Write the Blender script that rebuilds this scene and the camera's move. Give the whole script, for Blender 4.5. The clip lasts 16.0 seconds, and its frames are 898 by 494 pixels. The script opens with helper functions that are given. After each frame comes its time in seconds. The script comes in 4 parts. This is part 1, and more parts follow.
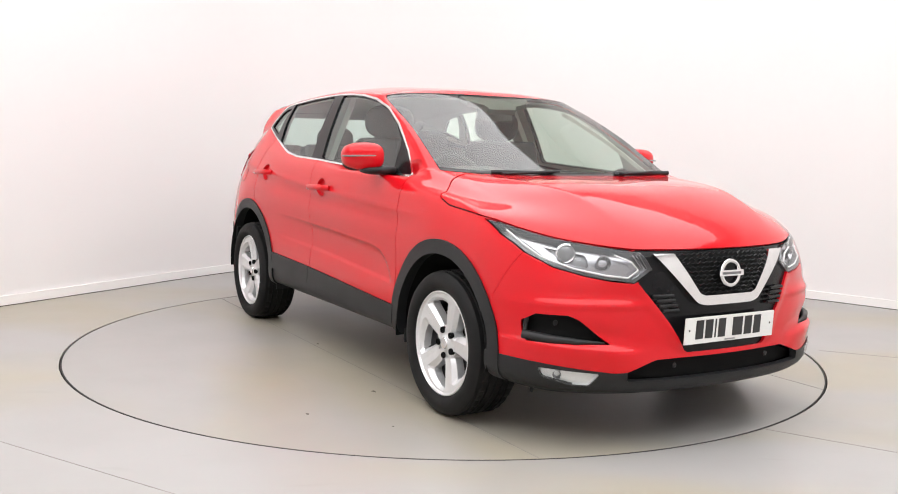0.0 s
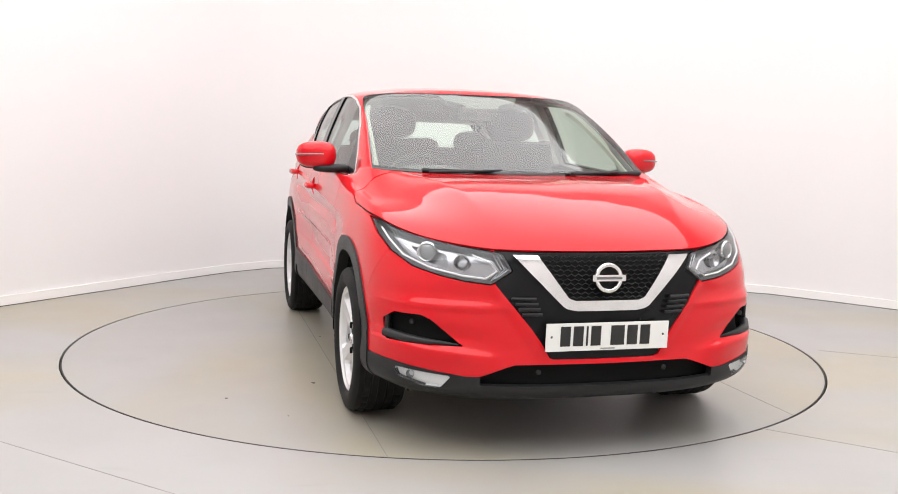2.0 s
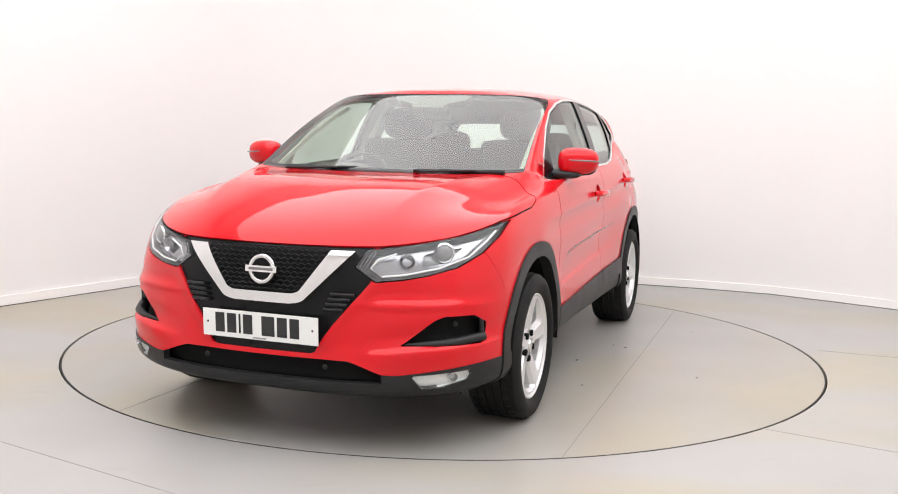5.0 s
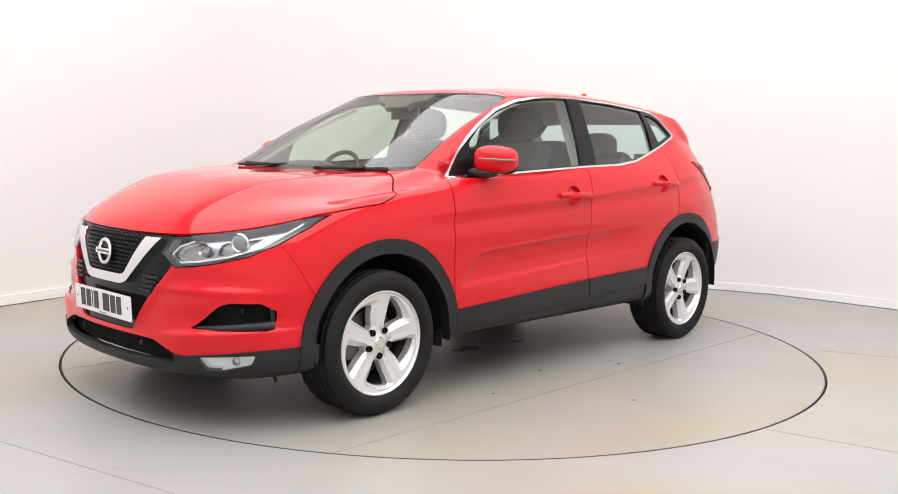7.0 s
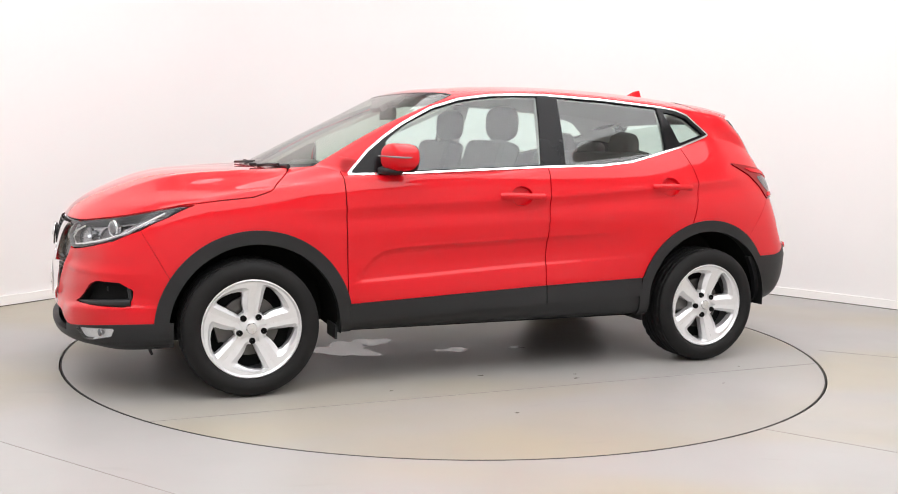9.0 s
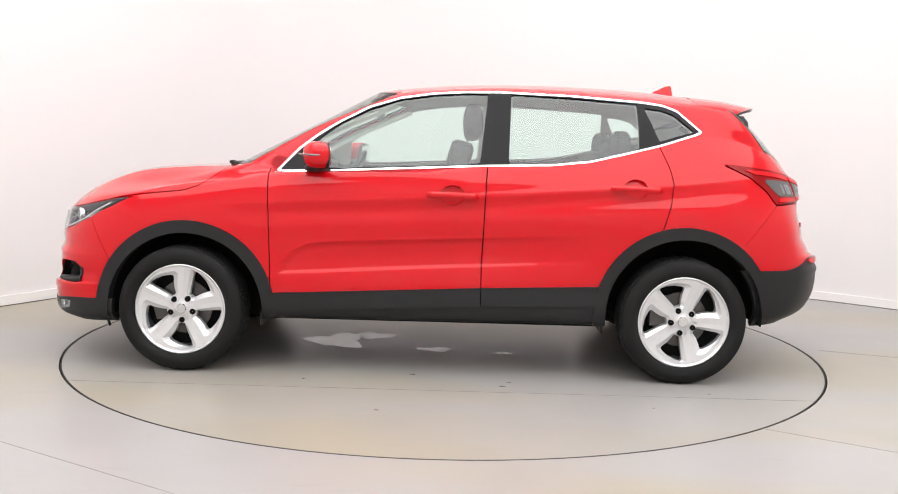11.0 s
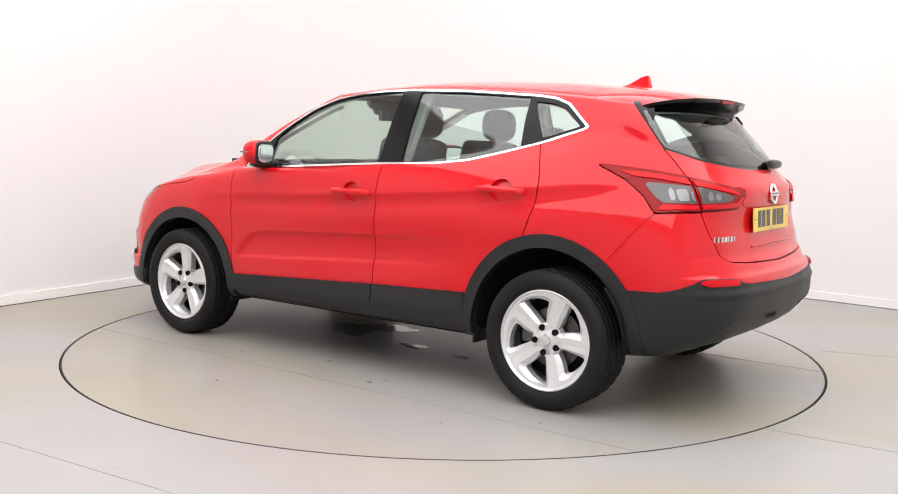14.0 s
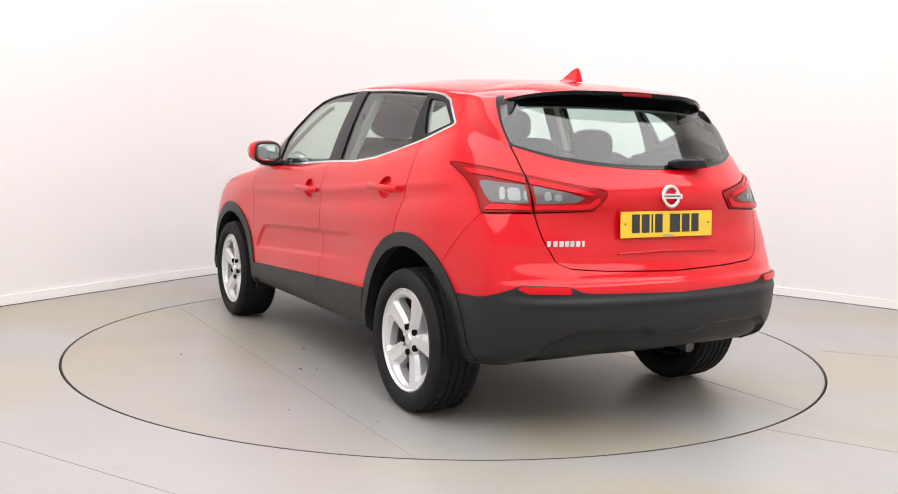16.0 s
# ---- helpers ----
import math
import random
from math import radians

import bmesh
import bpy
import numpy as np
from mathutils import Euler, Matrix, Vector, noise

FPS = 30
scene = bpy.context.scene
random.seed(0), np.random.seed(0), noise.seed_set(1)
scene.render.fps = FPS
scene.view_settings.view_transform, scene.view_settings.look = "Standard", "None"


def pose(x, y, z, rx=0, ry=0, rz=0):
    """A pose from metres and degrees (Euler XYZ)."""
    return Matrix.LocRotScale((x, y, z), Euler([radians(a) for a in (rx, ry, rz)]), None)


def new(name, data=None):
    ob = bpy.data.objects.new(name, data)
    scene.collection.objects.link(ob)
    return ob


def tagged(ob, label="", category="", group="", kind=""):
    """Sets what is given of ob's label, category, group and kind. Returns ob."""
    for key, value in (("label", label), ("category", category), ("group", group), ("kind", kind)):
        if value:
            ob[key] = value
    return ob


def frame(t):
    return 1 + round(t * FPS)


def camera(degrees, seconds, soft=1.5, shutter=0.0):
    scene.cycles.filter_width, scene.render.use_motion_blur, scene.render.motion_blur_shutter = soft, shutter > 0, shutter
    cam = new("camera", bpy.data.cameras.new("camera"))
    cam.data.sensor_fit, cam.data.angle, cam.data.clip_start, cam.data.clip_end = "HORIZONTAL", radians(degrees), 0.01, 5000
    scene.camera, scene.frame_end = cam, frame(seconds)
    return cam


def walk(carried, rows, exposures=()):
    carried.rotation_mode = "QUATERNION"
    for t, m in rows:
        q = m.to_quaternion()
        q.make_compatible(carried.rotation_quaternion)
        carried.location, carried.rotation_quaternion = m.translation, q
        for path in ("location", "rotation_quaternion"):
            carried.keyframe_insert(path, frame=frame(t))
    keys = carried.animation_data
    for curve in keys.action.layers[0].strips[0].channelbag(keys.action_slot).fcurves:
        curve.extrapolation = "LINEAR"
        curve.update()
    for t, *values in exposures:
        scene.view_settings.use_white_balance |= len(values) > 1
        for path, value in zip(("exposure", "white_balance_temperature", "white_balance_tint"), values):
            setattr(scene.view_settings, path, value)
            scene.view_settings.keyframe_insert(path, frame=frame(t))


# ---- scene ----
# ---------------------------------------------------------------- camera
cam = camera(51.36, 16.0, soft=1.0)
STAND = pose(0, -5.773, 1.223, 90 - 6.208, 0, -0.147) @ pose(0, 0, 0, 0, 0, 1.387)
walk(cam, [(0.0, STAND), (16.0, STAND)], exposures=[(0.0, 0.0), (16.0, 0.0)])


# ---------------------------------------------------------------- materials
def mat(name, colour=(0.5, 0.5, 0.5), rough=0.5, metal=0.0, coat=0.0, scale=0.0, amount=0.0, bump=0.0, bump_scale=200.0, spec=0.5, emit=0.0,
        coat_rough=0.03, coat_ior=1.5):
    """Principled material with noise on its colour (scale, amount) and a fine relief (bump)."""
    m = bpy.data.materials.new(name)
    m.use_nodes = True
    n, l = m.node_tree.nodes, m.node_tree.links
    b = n["Principled BSDF"]
    b.inputs["Base Color"].default_value = (*colour, 1)
    b.inputs["Roughness"].default_value = rough
    b.inputs["Metallic"].default_value = metal
    b.inputs["Coat Weight"].default_value = coat
    b.inputs["Coat Roughness"].default_value = coat_rough
    b.inputs["Coat IOR"].default_value = coat_ior
    b.inputs["Specular IOR Level"].default_value = spec
    if emit:
        b.inputs["Emission Color"].default_value = (*colour, 1)
        b.inputs["Emission Strength"].default_value = emit
    co = n.new("ShaderNodeTexCoord")
    if amount:
        t = n.new("ShaderNodeTexNoise")
        t.inputs["Scale"].default_value, t.inputs["Detail"].default_value = scale, 6
        l.new(co.outputs["Object"], t.inputs["Vector"])
        r = n.new("ShaderNodeMapRange")
        r.inputs["To Min"].default_value, r.inputs["To Max"].default_value = 1 - amount, 1 + amount
        l.new(t.outputs["Fac"], r.inputs["Value"])
        h = n.new("ShaderNodeMix")
        h.data_type, h.blend_type = "RGBA", "MULTIPLY"
        h.inputs["Factor"].default_value = 1
        h.inputs["A"].default_value = (*colour, 1)
        l.new(r.outputs["Result"], h.inputs["B"])
        l.new(h.outputs["Result"], b.inputs["Base Color"])
        r2 = n.new("ShaderNodeMapRange")
        r2.inputs["To Min"].default_value, r2.inputs["To Max"].default_value = rough * (1 - amount), min(1, rough * (1 + amount))
        l.new(t.outputs["Fac"], r2.inputs["Value"])
        l.new(r2.outputs["Result"], b.inputs["Roughness"])
    if bump:
        t = n.new("ShaderNodeTexNoise")
        t.inputs["Scale"].default_value, t.inputs["Detail"].default_value = bump_scale, 4
        l.new(co.outputs["Object"], t.inputs["Vector"])
        u = n.new("ShaderNodeBump")
        u.inputs["Strength"].default_value, u.inputs["Distance"].default_value = bump, 0.002
        l.new(t.outputs["Fac"], u.inputs["Height"])
        l.new(u.outputs["Normal"], b.inputs["Normal"])
    return m


def glass(name, tint, gloss=0.05):
    """Thin sheet of glass: a tinted see-through layer with mirror gloss on top."""
    m = bpy.data.materials.new(name)
    m.use_nodes = True
    n, l = m.node_tree.nodes, m.node_tree.links
    n.clear()
    out, mix = n.new("ShaderNodeOutputMaterial"), n.new("ShaderNodeMixShader")
    a, g, f = n.new("ShaderNodeBsdfTransparent"), n.new("ShaderNodeBsdfGlossy"), n.new("ShaderNodeLayerWeight")
    p, q = n.new("ShaderNodeMath"), n.new("ShaderNodeMath")
    p.operation, p.inputs[1].default_value = "POWER", 5.0
    q.operation, q.inputs[1].default_value, q.inputs[2].default_value = "MULTIPLY_ADD", 0.9, gloss
    f.inputs["Blend"].default_value = 0.5
    a.inputs["Color"].default_value = (*tint, 1)
    g.inputs["Roughness"].default_value = 0.02
    l.new(f.outputs["Facing"], p.inputs[0])
    l.new(p.outputs[0], q.inputs[0])
    l.new(q.outputs[0], mix.inputs["Fac"])
    l.new(a.outputs["BSDF"], mix.inputs[1])
    l.new(g.outputs["BSDF"], mix.inputs[2])
    l.new(mix.outputs["Shader"], out.inputs["Surface"])
    return m


RED = mat("red paint", (0.61, 0.0035, 0.010), 0.45, 0.0, 1.0, 900, 0.04, coat_rough=0.02, spec=0.05, coat_ior=1.40)
PLASTIC = mat("black plastic", (0.0120, 0.0122, 0.0130), 0.46, 0, 0, 6, 0.18, 0.2, 400, spec=0.36)
GLOSS = mat("gloss black", (0.006, 0.006, 0.007), 0.20, 0, 0.1, 12, 0.1, spec=0.16)
DARK = mat("dark cavity", (0.008, 0.008, 0.008), 0.9, 0, 0, 10, 0.2, spec=0.15)
CHROME = mat("satin chrome", (0.80, 0.80, 0.80), 0.15, 1.0, 0, 30, 0.08)
ALLOY = mat("silver alloy", (0.74, 0.74, 0.75), 0.30, 0.55, 0.4, 40, 0.06)
STEEL = mat("brake steel", (0.13, 0.125, 0.12), 0.5, 1.0, 0, 30, 0.3)
RUBBER = mat("tyre rubber", (0.009, 0.0086, 0.0086), 0.7, 0, 0, 9, 0.3, 0.3, 300, spec=0.25)
CLEAR = glass("tinted window glass", (0.79, 0.915, 0.87), 0.11)
SCREEN = glass("laminated windscreen glass", (0.78, 0.87, 0.78), 0.105)
LENS = glass("clear lamp cover", (0.95, 0.96, 0.97))
REDEDGE = mat("bright red lamp edge", (0.62, 0.004, 0.010), 0.25, 0, 0.15, 60, 0.1, spec=0.15)
REDLENS = mat("red lamp lens", (0.27, 0.002, 0.004), 0.2, 0, 0.2, 60, 0.12, spec=0.12)
SMOKE = mat("smoked lamp lens", (0.12, 0.115, 0.115), 0.2, 0.3, 0.15, 80, 0.25, spec=0.3)
FACET = mat("grey lamp facet", (0.24, 0.24, 0.25), 0.34, 0.8, 0.1, 90, 0.25)
LAMP = mat("lamp reflector", (0.40, 0.40, 0.415), 0.22, 1.0, 0, 60, 0.15)
LAMPGREY = mat("lamp bezel", (0.20, 0.20, 0.205), 0.3, 0.6, 0.3, 40, 0.2)
PLATE_W = mat("white plate", (0.80, 0.80, 0.78), 0.35, 0, 0.4, 20, 0.04)
PLATE_Y = mat("yellow plate", (0.80, 0.53, 0.02), 0.35, 0, 0.4, 20, 0.05)
INK = mat("plate ink", (0.01, 0.01, 0.011), 0.4, 0, 0.3, 50, 0.1)
FABRIC = mat("charcoal seat cloth", (0.028, 0.0275, 0.027), 0.9, 0, 0, 12, 0.25)
TRIM = mat("dark cabin trim", (0.05, 0.049, 0.047), 0.7, 0, 0, 15, 0.2, 0.15, 90)
LINER = mat("pale grey headlining", (0.45, 0.435, 0.40), 0.85, 0, 0, 30, 0.08, 0.15, 90)
MIRROR = mat("mirror glass", (0.85, 0.86, 0.86), 0.02, 1.0, 0, 4, 0.02)

# ---------------------------------------------------------------- car body surface
# Loops run from the nose's centre round the left side to the tail's centre. Stations:
# 0-3 nose, 4-5 front corner, 6 front wheel, 7 front door edge, 8 middle pillar, 9 rear door edge, 10-11 rear corner, 12-14 tail.
LOOPS = []


def loop(xs, ys, zs):
    LOOPS.append(np.array([xs, ys, zs], float).T)


# underside edge
loop((2.09, 2.08, 2.05, 1.99, 1.90, 1.74, 1.32, .85, -.27, -1.2, -1.60, -1.84, -1.93, -1.97, -1.99),
     (0, .20, .40, .58, .71, .79, .80, .79, .79, .79, .79, .72, .56, .30, 0),
     (.225, .225, .225, .23, .235, .245, .275, .280, .285, .29, .30, .315, .33, .34, .34))
# bumper lip and sill
loop((2.185, 2.178, 2.15, 2.085, 1.965, 1.79, 1.32, .85, -.27, -1.2, -1.63, -1.90, -2.045, -2.095, -2.11),
     (0, .20, .40, .59, .755, .855, .875, .865, .868, .866, .845, .765, .585, .32, 0),
     (.262, .262, .265, .27, .278, .29, .305, .310, .315, .32, .35, .37, .385, .395, .40))
# top of the sill cladding, middle of the front bumper
loop((2.185, 2.175, 2.145, 2.09, 1.98, 1.805, 1.32, .85, -.27, -1.2, -1.66, -1.95, -2.098, -2.148, -2.163),
     (0, .20, .40, .58, .755, .855, .884, .884, .880, .884, .862, .785, .585, .32, 0),
     (.45, .45, .45, .45, .45, .45, .44, .43, .485, .51, .53, .55, .565, .575, .575))
# lower door section
loop((2.175, 2.165, 2.13, 2.075, 1.975, 1.805, 1.32, .85, -.27, -1.2, -1.66, -1.92, -2.05, -2.095, -2.11),
     (0, .20, .40, .575, .74, .848, .889, .881, .872, .890, .866, .792, .59, .32, 0),
     (.60, .60, .605, .61, .62, .64, .655, .63, .655, .68, .69, .69, .70, .705, .705))
# hood lip and waist crease
loop((2.145, 2.135, 2.10, 2.03, 1.90, 1.73, 1.32, .85, -.27, -1.2, -1.63, -1.86, -1.985, -2.035, -2.045),
     (0, .20, .40, .57, .725, .830, .886, .886, .884, .888, .856, .775, .59, .32, 0),
     (.800, .800, .800, .805, .82, .845, .845, .855, .885, .90, .90, .895, .885, .88, .88))
# hood edge and shoulder
loop((2.115, 2.10, 2.055, 1.96, 1.81, 1.615, 1.29, .88, -.27, -1.2, -1.58, -1.80, -1.97, -2.035, -2.05),
     (0, .20, .40, .575, .72, .820, .850, .862, .866, .850, .800, .715, .535, .30, 0),
     (.850, .852, .858, .872, .896, .925, .975, 1.01, 1.03, 1.06, 1.10, 1.095, 1.065, 1.055, 1.055))
# crown of the hood
loop((1.79, 1.78, 1.74, 1.65, 1.52, 1.38, 1.16, .86, -.27, -1.2, -1.53, -1.78, -1.925, -2.005, -2.025),
     (0, .20, .40, .56, .685, .765, .805, .832, .846, .800, .755, .675, .51, .28, 0),
     (1.024, 1.026, 1.023, 1.010, .992, .990, 1.018, 1.055, 1.085, 1.16, 1.205, 1.175, 1.125, 1.10, 1.095))
# foot of the windscreen, belt line, foot of the rear window
loop((1.17, 1.165, 1.14, 1.10, 1.04, .985, .93, .84, -.27, -1.2, -1.47, -1.755, -1.885, -1.975, -1.995),
     (0, .20, .38, .533, .663, .729, .760, .780, .820, .740, .700, .645, .50, .26, 0),
     (1.086, 1.087, 1.088, 1.092, 1.100, 1.106, 1.100, 1.075, 1.118, 1.245, 1.300, 1.232, 1.180, 1.147, 1.140))
# middle of the windows
loop((.742, .738, .718, .69, .657, .625, .552, .45, -.31, -1.17, -1.43, -1.68, -1.775, -1.845, -1.86),
     (0, .20, .378, .525, .634, .687, .709, .717, .743, .697, .668, .648, .49, .26, 0),
     (1.307, 1.307, 1.308, 1.308, 1.307, 1.310, 1.312, 1.32, 1.33, 1.37, 1.375, 1.33, 1.31, 1.30, 1.297))
# roof edge
loop((.36, .355, .334, .290, .240, .215, .175, .05, -.34, -1.12, -1.36, -1.585, -1.64, -1.675, -1.685),
     (0, .20, .39, .52, .600, .628, .638, .647, .647, .635, .626, .608, .46, .25, 0),
     (1.509, 1.509, 1.507, 1.503, 1.496, 1.490, 1.494, 1.504, 1.518, 1.482, 1.46, 1.435, 1.455, 1.465, 1.468))
ROOF = LOOPS[-1]
spine_x = 0.25 + (ROOF[:, 0] - 0.385) * 0.87
spine_z = np.interp(-spine_x, (-0.25, 0, 0.3, 0.6, 1.0, 1.3, 1.6), (1.540, 1.566, 1.584, 1.587, 1.576, 1.552, 1.510))
mid = ROOF * 0.5 + np.stack([spine_x, 0 * spine_x, spine_z], -1) * 0.5
mid[:, 1] = ROOF[:, 1] * 0.62
mid[:, 2] = spine_z - (spine_z - ROOF[:, 2]) * 0.30
LOOPS.append(mid)
LOOPS.append(np.stack([spine_x, 0 * spine_x, spine_z], -1))
BELT, TOP = 7, 9
S_STEPS = (12, 12, 12, 14, 16, 32, 32, 64, 54, 28, 20, 18, 14, 16)
V_STEPS = (5, 24, 36, 50, 12, 22, 20, 16, 16, 12, 12)


def tangents(p, k):
    h, d = np.diff(k, axis=0), np.diff(p, axis=0) / np.maximum(np.diff(k, axis=0), 1e-6)
    m = np.empty_like(p)
    m[1:-1] = (d[:-1] * h[1:] + d[1:] * h[:-1]) / np.maximum(h[1:] + h[:-1], 1e-6)
    m[0], m[-1] = d[0], d[-1]
    return m


def curve_through(p, k, m, steps):
    """Points on the cubic through p with knots k and tangents m, with that many steps in each span, and their span numbers."""
    out, at = [], []
    for i, n in enumerate(steps):
        h = k[i + 1] - k[i]
        for j in range(n + (i == len(steps) - 1)):
            t = j / n
            a, b, c, d = 2 * t**3 - 3 * t**2 + 1, t**3 - 2 * t**2 + t, 3 * t**2 - 2 * t**3, t**3 - t**2
            out.append(a * p[i] + b * h * m[i] + c * p[i + 1] + d * h * m[i + 1])
            at.append(i + t)
    return np.array(out), np.array(at)


def body_grid():
    rows = []
    for p in LOOPS:
        flip = np.array([1, -1, 1])
        q = np.concatenate([[p[1] * flip], p, [p[-2] * flip]])
        k = np.concatenate([[0], np.cumsum(np.maximum(np.linalg.norm(np.diff(q, axis=0), axis=1), 1e-3) ** 0.8)])[:, None]
        m = tangents(q, k)
        pts, s = curve_through(q[1:-1], k[1:-1], m[1:-1], S_STEPS)
        rows.append(pts)
    g = np.array(rows)
    def lift(part, steps):
        k = np.concatenate([np.zeros((1, part.shape[1])), np.cumsum(np.maximum(np.linalg.norm(np.diff(part, axis=0), axis=2), 1e-3) ** 0.8, axis=0)])[:, :, None]
        m = tangents(part, k)
        if len(part) == len(LOOPS) - BELT:
            m[TOP - BELT] *= 0.45
        return curve_through(part, k, m, steps)
    low, v1 = lift(g[:BELT + 1], V_STEPS[:BELT])
    high, v2 = lift(g[BELT:], V_STEPS[BELT:])
    return np.concatenate([low[:-1], high]), s, np.concatenate([v1[:-1], v2 + BELT])


GRID, S_AT, V_AT = body_grid()
GRID[:, :, 1] = np.maximum(GRID[:, :, 1], 0)
GRID[:, 0, 1] = GRID[:, -1, 1] = GRID[-1, :, 1] = 0


def bell(t): return np.exp(-t * t)
def fade(t, a, b, c, d): return np.clip((t - a) / (b - a), 0, 1) * np.clip((d - t) / (d - c), 0, 1)


def sculpt(g):
    """Pressed creases of the doors, the hood and the front bumper."""
    x, y, z = g[..., 0].copy(), g[..., 1].copy(), g[..., 2].copy()
    s, v = S_AT[None, :], V_AT[:, None]
    doors = fade(s, 6.3, 7.2, 9.6, 10.6) * (v < 7)
    waist = np.interp(-x, (-.9, -.77, -.05, .3, 1.2, 1.6), (.900, .912, .945, .965, 1.035, 1.075))
    g[..., 1] += doors * (.006 * bell((z - waist) / .016) - .010 * bell((z - waist + .060) / .042))
    # scallop pressed into the lower doors, under a beaded line that dips to the sill behind the front wheel
    bead = np.interp(-x, (-.84, -.811, -.768, -.72, -.667, -.60, -.554, -.011, .9), (.48, .537, .607, .660, .692, .703, .708, .735, .775))
    ledge = np.interp(-x, (-.8, -.41, .02, .9), (.545, .568, .595, .640))
    d = z - bead
    rise = np.clip((z - ledge + .016) / .022, 0, 1)
    dent = np.clip((.012 - d) / .045, 0, 1)
    along = fade(x, -.85, -.15, .79, .83) * (v < 6)
    g[..., 1] += along * (.0036 * bell(d / .008) - .010 * dent * dent * (3 - 2 * dent) * rise * rise * (3 - 2 * rise))
    g[..., 1] -= fade(x, -.95, -.55, .55, .80) * (v < 6) * .006 * bell((z - ledge - .05) / .09)
    hood = fade(s, -1, 0, 4.2, 5.2) * fade(v, 5.15, 6.0, 6.6, 7.0)
    ridge = np.interp(x, (1.1, 1.6, 2.1), (.60, .50, .40))
    g[..., 2] += hood * (.012 * np.exp(-np.abs(y - ridge) / .055) - .005 * bell((y - ridge - .13) / .07))
    # front bumper: a ledge under the corner vents, a lip along the grille surround, a crease over the vents
    low = v < 4.6
    nose = fade(s, 2.0, 3.0, 4.9, 5.5) * low
    line = np.interp(y, (.30, .50, .60, .83), (.400, .418, .430, .446))
    t = z - line
    g[..., 0] += nose * .024 * np.where(t > 0, bell(t / .010), bell(t / .060))
    g[..., 0] -= nose * .012 * bell((z - line - .055) / .035)
    edge = np.interp(z, (.40, .47, .52, .60, .69), (.228, .268, .303, .368, .440))
    g[..., 0] += (s < 5) * (v < 3.8) * fade(z, .40, .44, .64, .70) * .008 * bell((y - edge - .012) / .026)
    g[..., 0] += fade(s, 1.6, 2.6, 4.6, 5.4) * low * (.007 * bell((z - .602) / .016) - .006 * bell((z - .645) / .03))
    back = fade(s, 10.9, 11.6, 20, 21)
    g[..., 0] -= back * (v < 5) * (.018 * np.where(z > .668, bell((z - .668) / .012), bell((z - .668) / .045)) - .010 * bell((z - .76) / .04))
    # black rear bumper: a shelf under the red skin and an undercut below a stepped line
    g[..., 0] -= back * (v < 3) * .010 * bell((z - .600) / .018)
    step = np.interp(y, (0, .13, .17, .52, .62, .70), (.455, .455, .490, .490, .440, .30))
    under = np.clip((step - z) / .022, 0, 1)
    g[..., 0] += back * (v < 2.2) * .034 * under * under * (3 - 2 * under)


sculpt(GRID)
du, dv = np.gradient(GRID, axis=1), np.gradient(GRID, axis=0)
NORMAL = np.cross(dv, du)
NORMAL /= np.maximum(np.linalg.norm(NORMAL, axis=2, keepdims=True), 1e-9)
flip = np.sum(NORMAL * (GRID - np.array([0, 0, 0.8])) * np.array([0.3, 1, 1]), axis=2).mean()
if flip < 0:
    NORMAL = -NORMAL
for edge in (0, -1):
    NORMAL[:, edge, 1] = 0
NORMAL[-1, :, 1] = 0
NORMAL /= np.maximum(np.linalg.norm(NORMAL, axis=2, keepdims=True), 1e-9)
NV, NS = GRID.shape[:2]
SHELL = np.concatenate([GRID, NORMAL, np.broadcast_to(S_AT[None, :, None], (NV, NS, 1)), np.broadcast_to(V_AT[:, None, None], (NV, NS, 1))], 2).reshape(-1, 8)
i, j = np.meshgrid(np.arange(NV - 1), np.arange(NS - 1), indexing="ij")
a = i * NS + j
QUADS = np.stack([a, a + 1, a + NS + 1, a + NS], -1).reshape(-1, 4)
n0 = np.cross(SHELL[QUADS[:, 1], :3] - SHELL[QUADS[:, 0], :3], SHELL[QUADS[:, 3], :3] - SHELL[QUADS[:, 0], :3])
if (np.sum(n0 * SHELL[QUADS[:, 0], 3:6], 1)).sum() < 0:
    QUADS = QUADS[:, ::-1]


def cut(shell, tests):
    """The piece of the shell (rows of place, normal, station, level; faces) in which every test is positive."""
    rows, quads, polys = shell
    for test in tests:
        d = test(rows)
        inside = d[quads] >= 0
        keep, cross = inside.all(1), inside.any(1) & ~inside.all(1)
        todo = quads[cross].tolist() + polys
        quads, polys = quads[keep], []
        extra, known, n = [], {}, len(rows)
        for f in todo:
            out = []
            for p, q in zip(f, f[1:] + f[:1]):
                if d[p] >= 0:
                    out.append(p)
                if (d[p] >= 0) != (d[q] >= 0):
                    key = (min(p, q), max(p, q))
                    if key not in known:
                        t = d[key[0]] / (d[key[0]] - d[key[1]])
                        known[key] = n + len(extra)
                        extra.append(rows[key[0]] * (1 - t) + rows[key[1]] * t)
                    out.append(known[key])
            if len(out) > 2:
                polys.append(out)
        if extra:
            rows = np.concatenate([rows, np.array(extra)])
    return rows, quads, polys


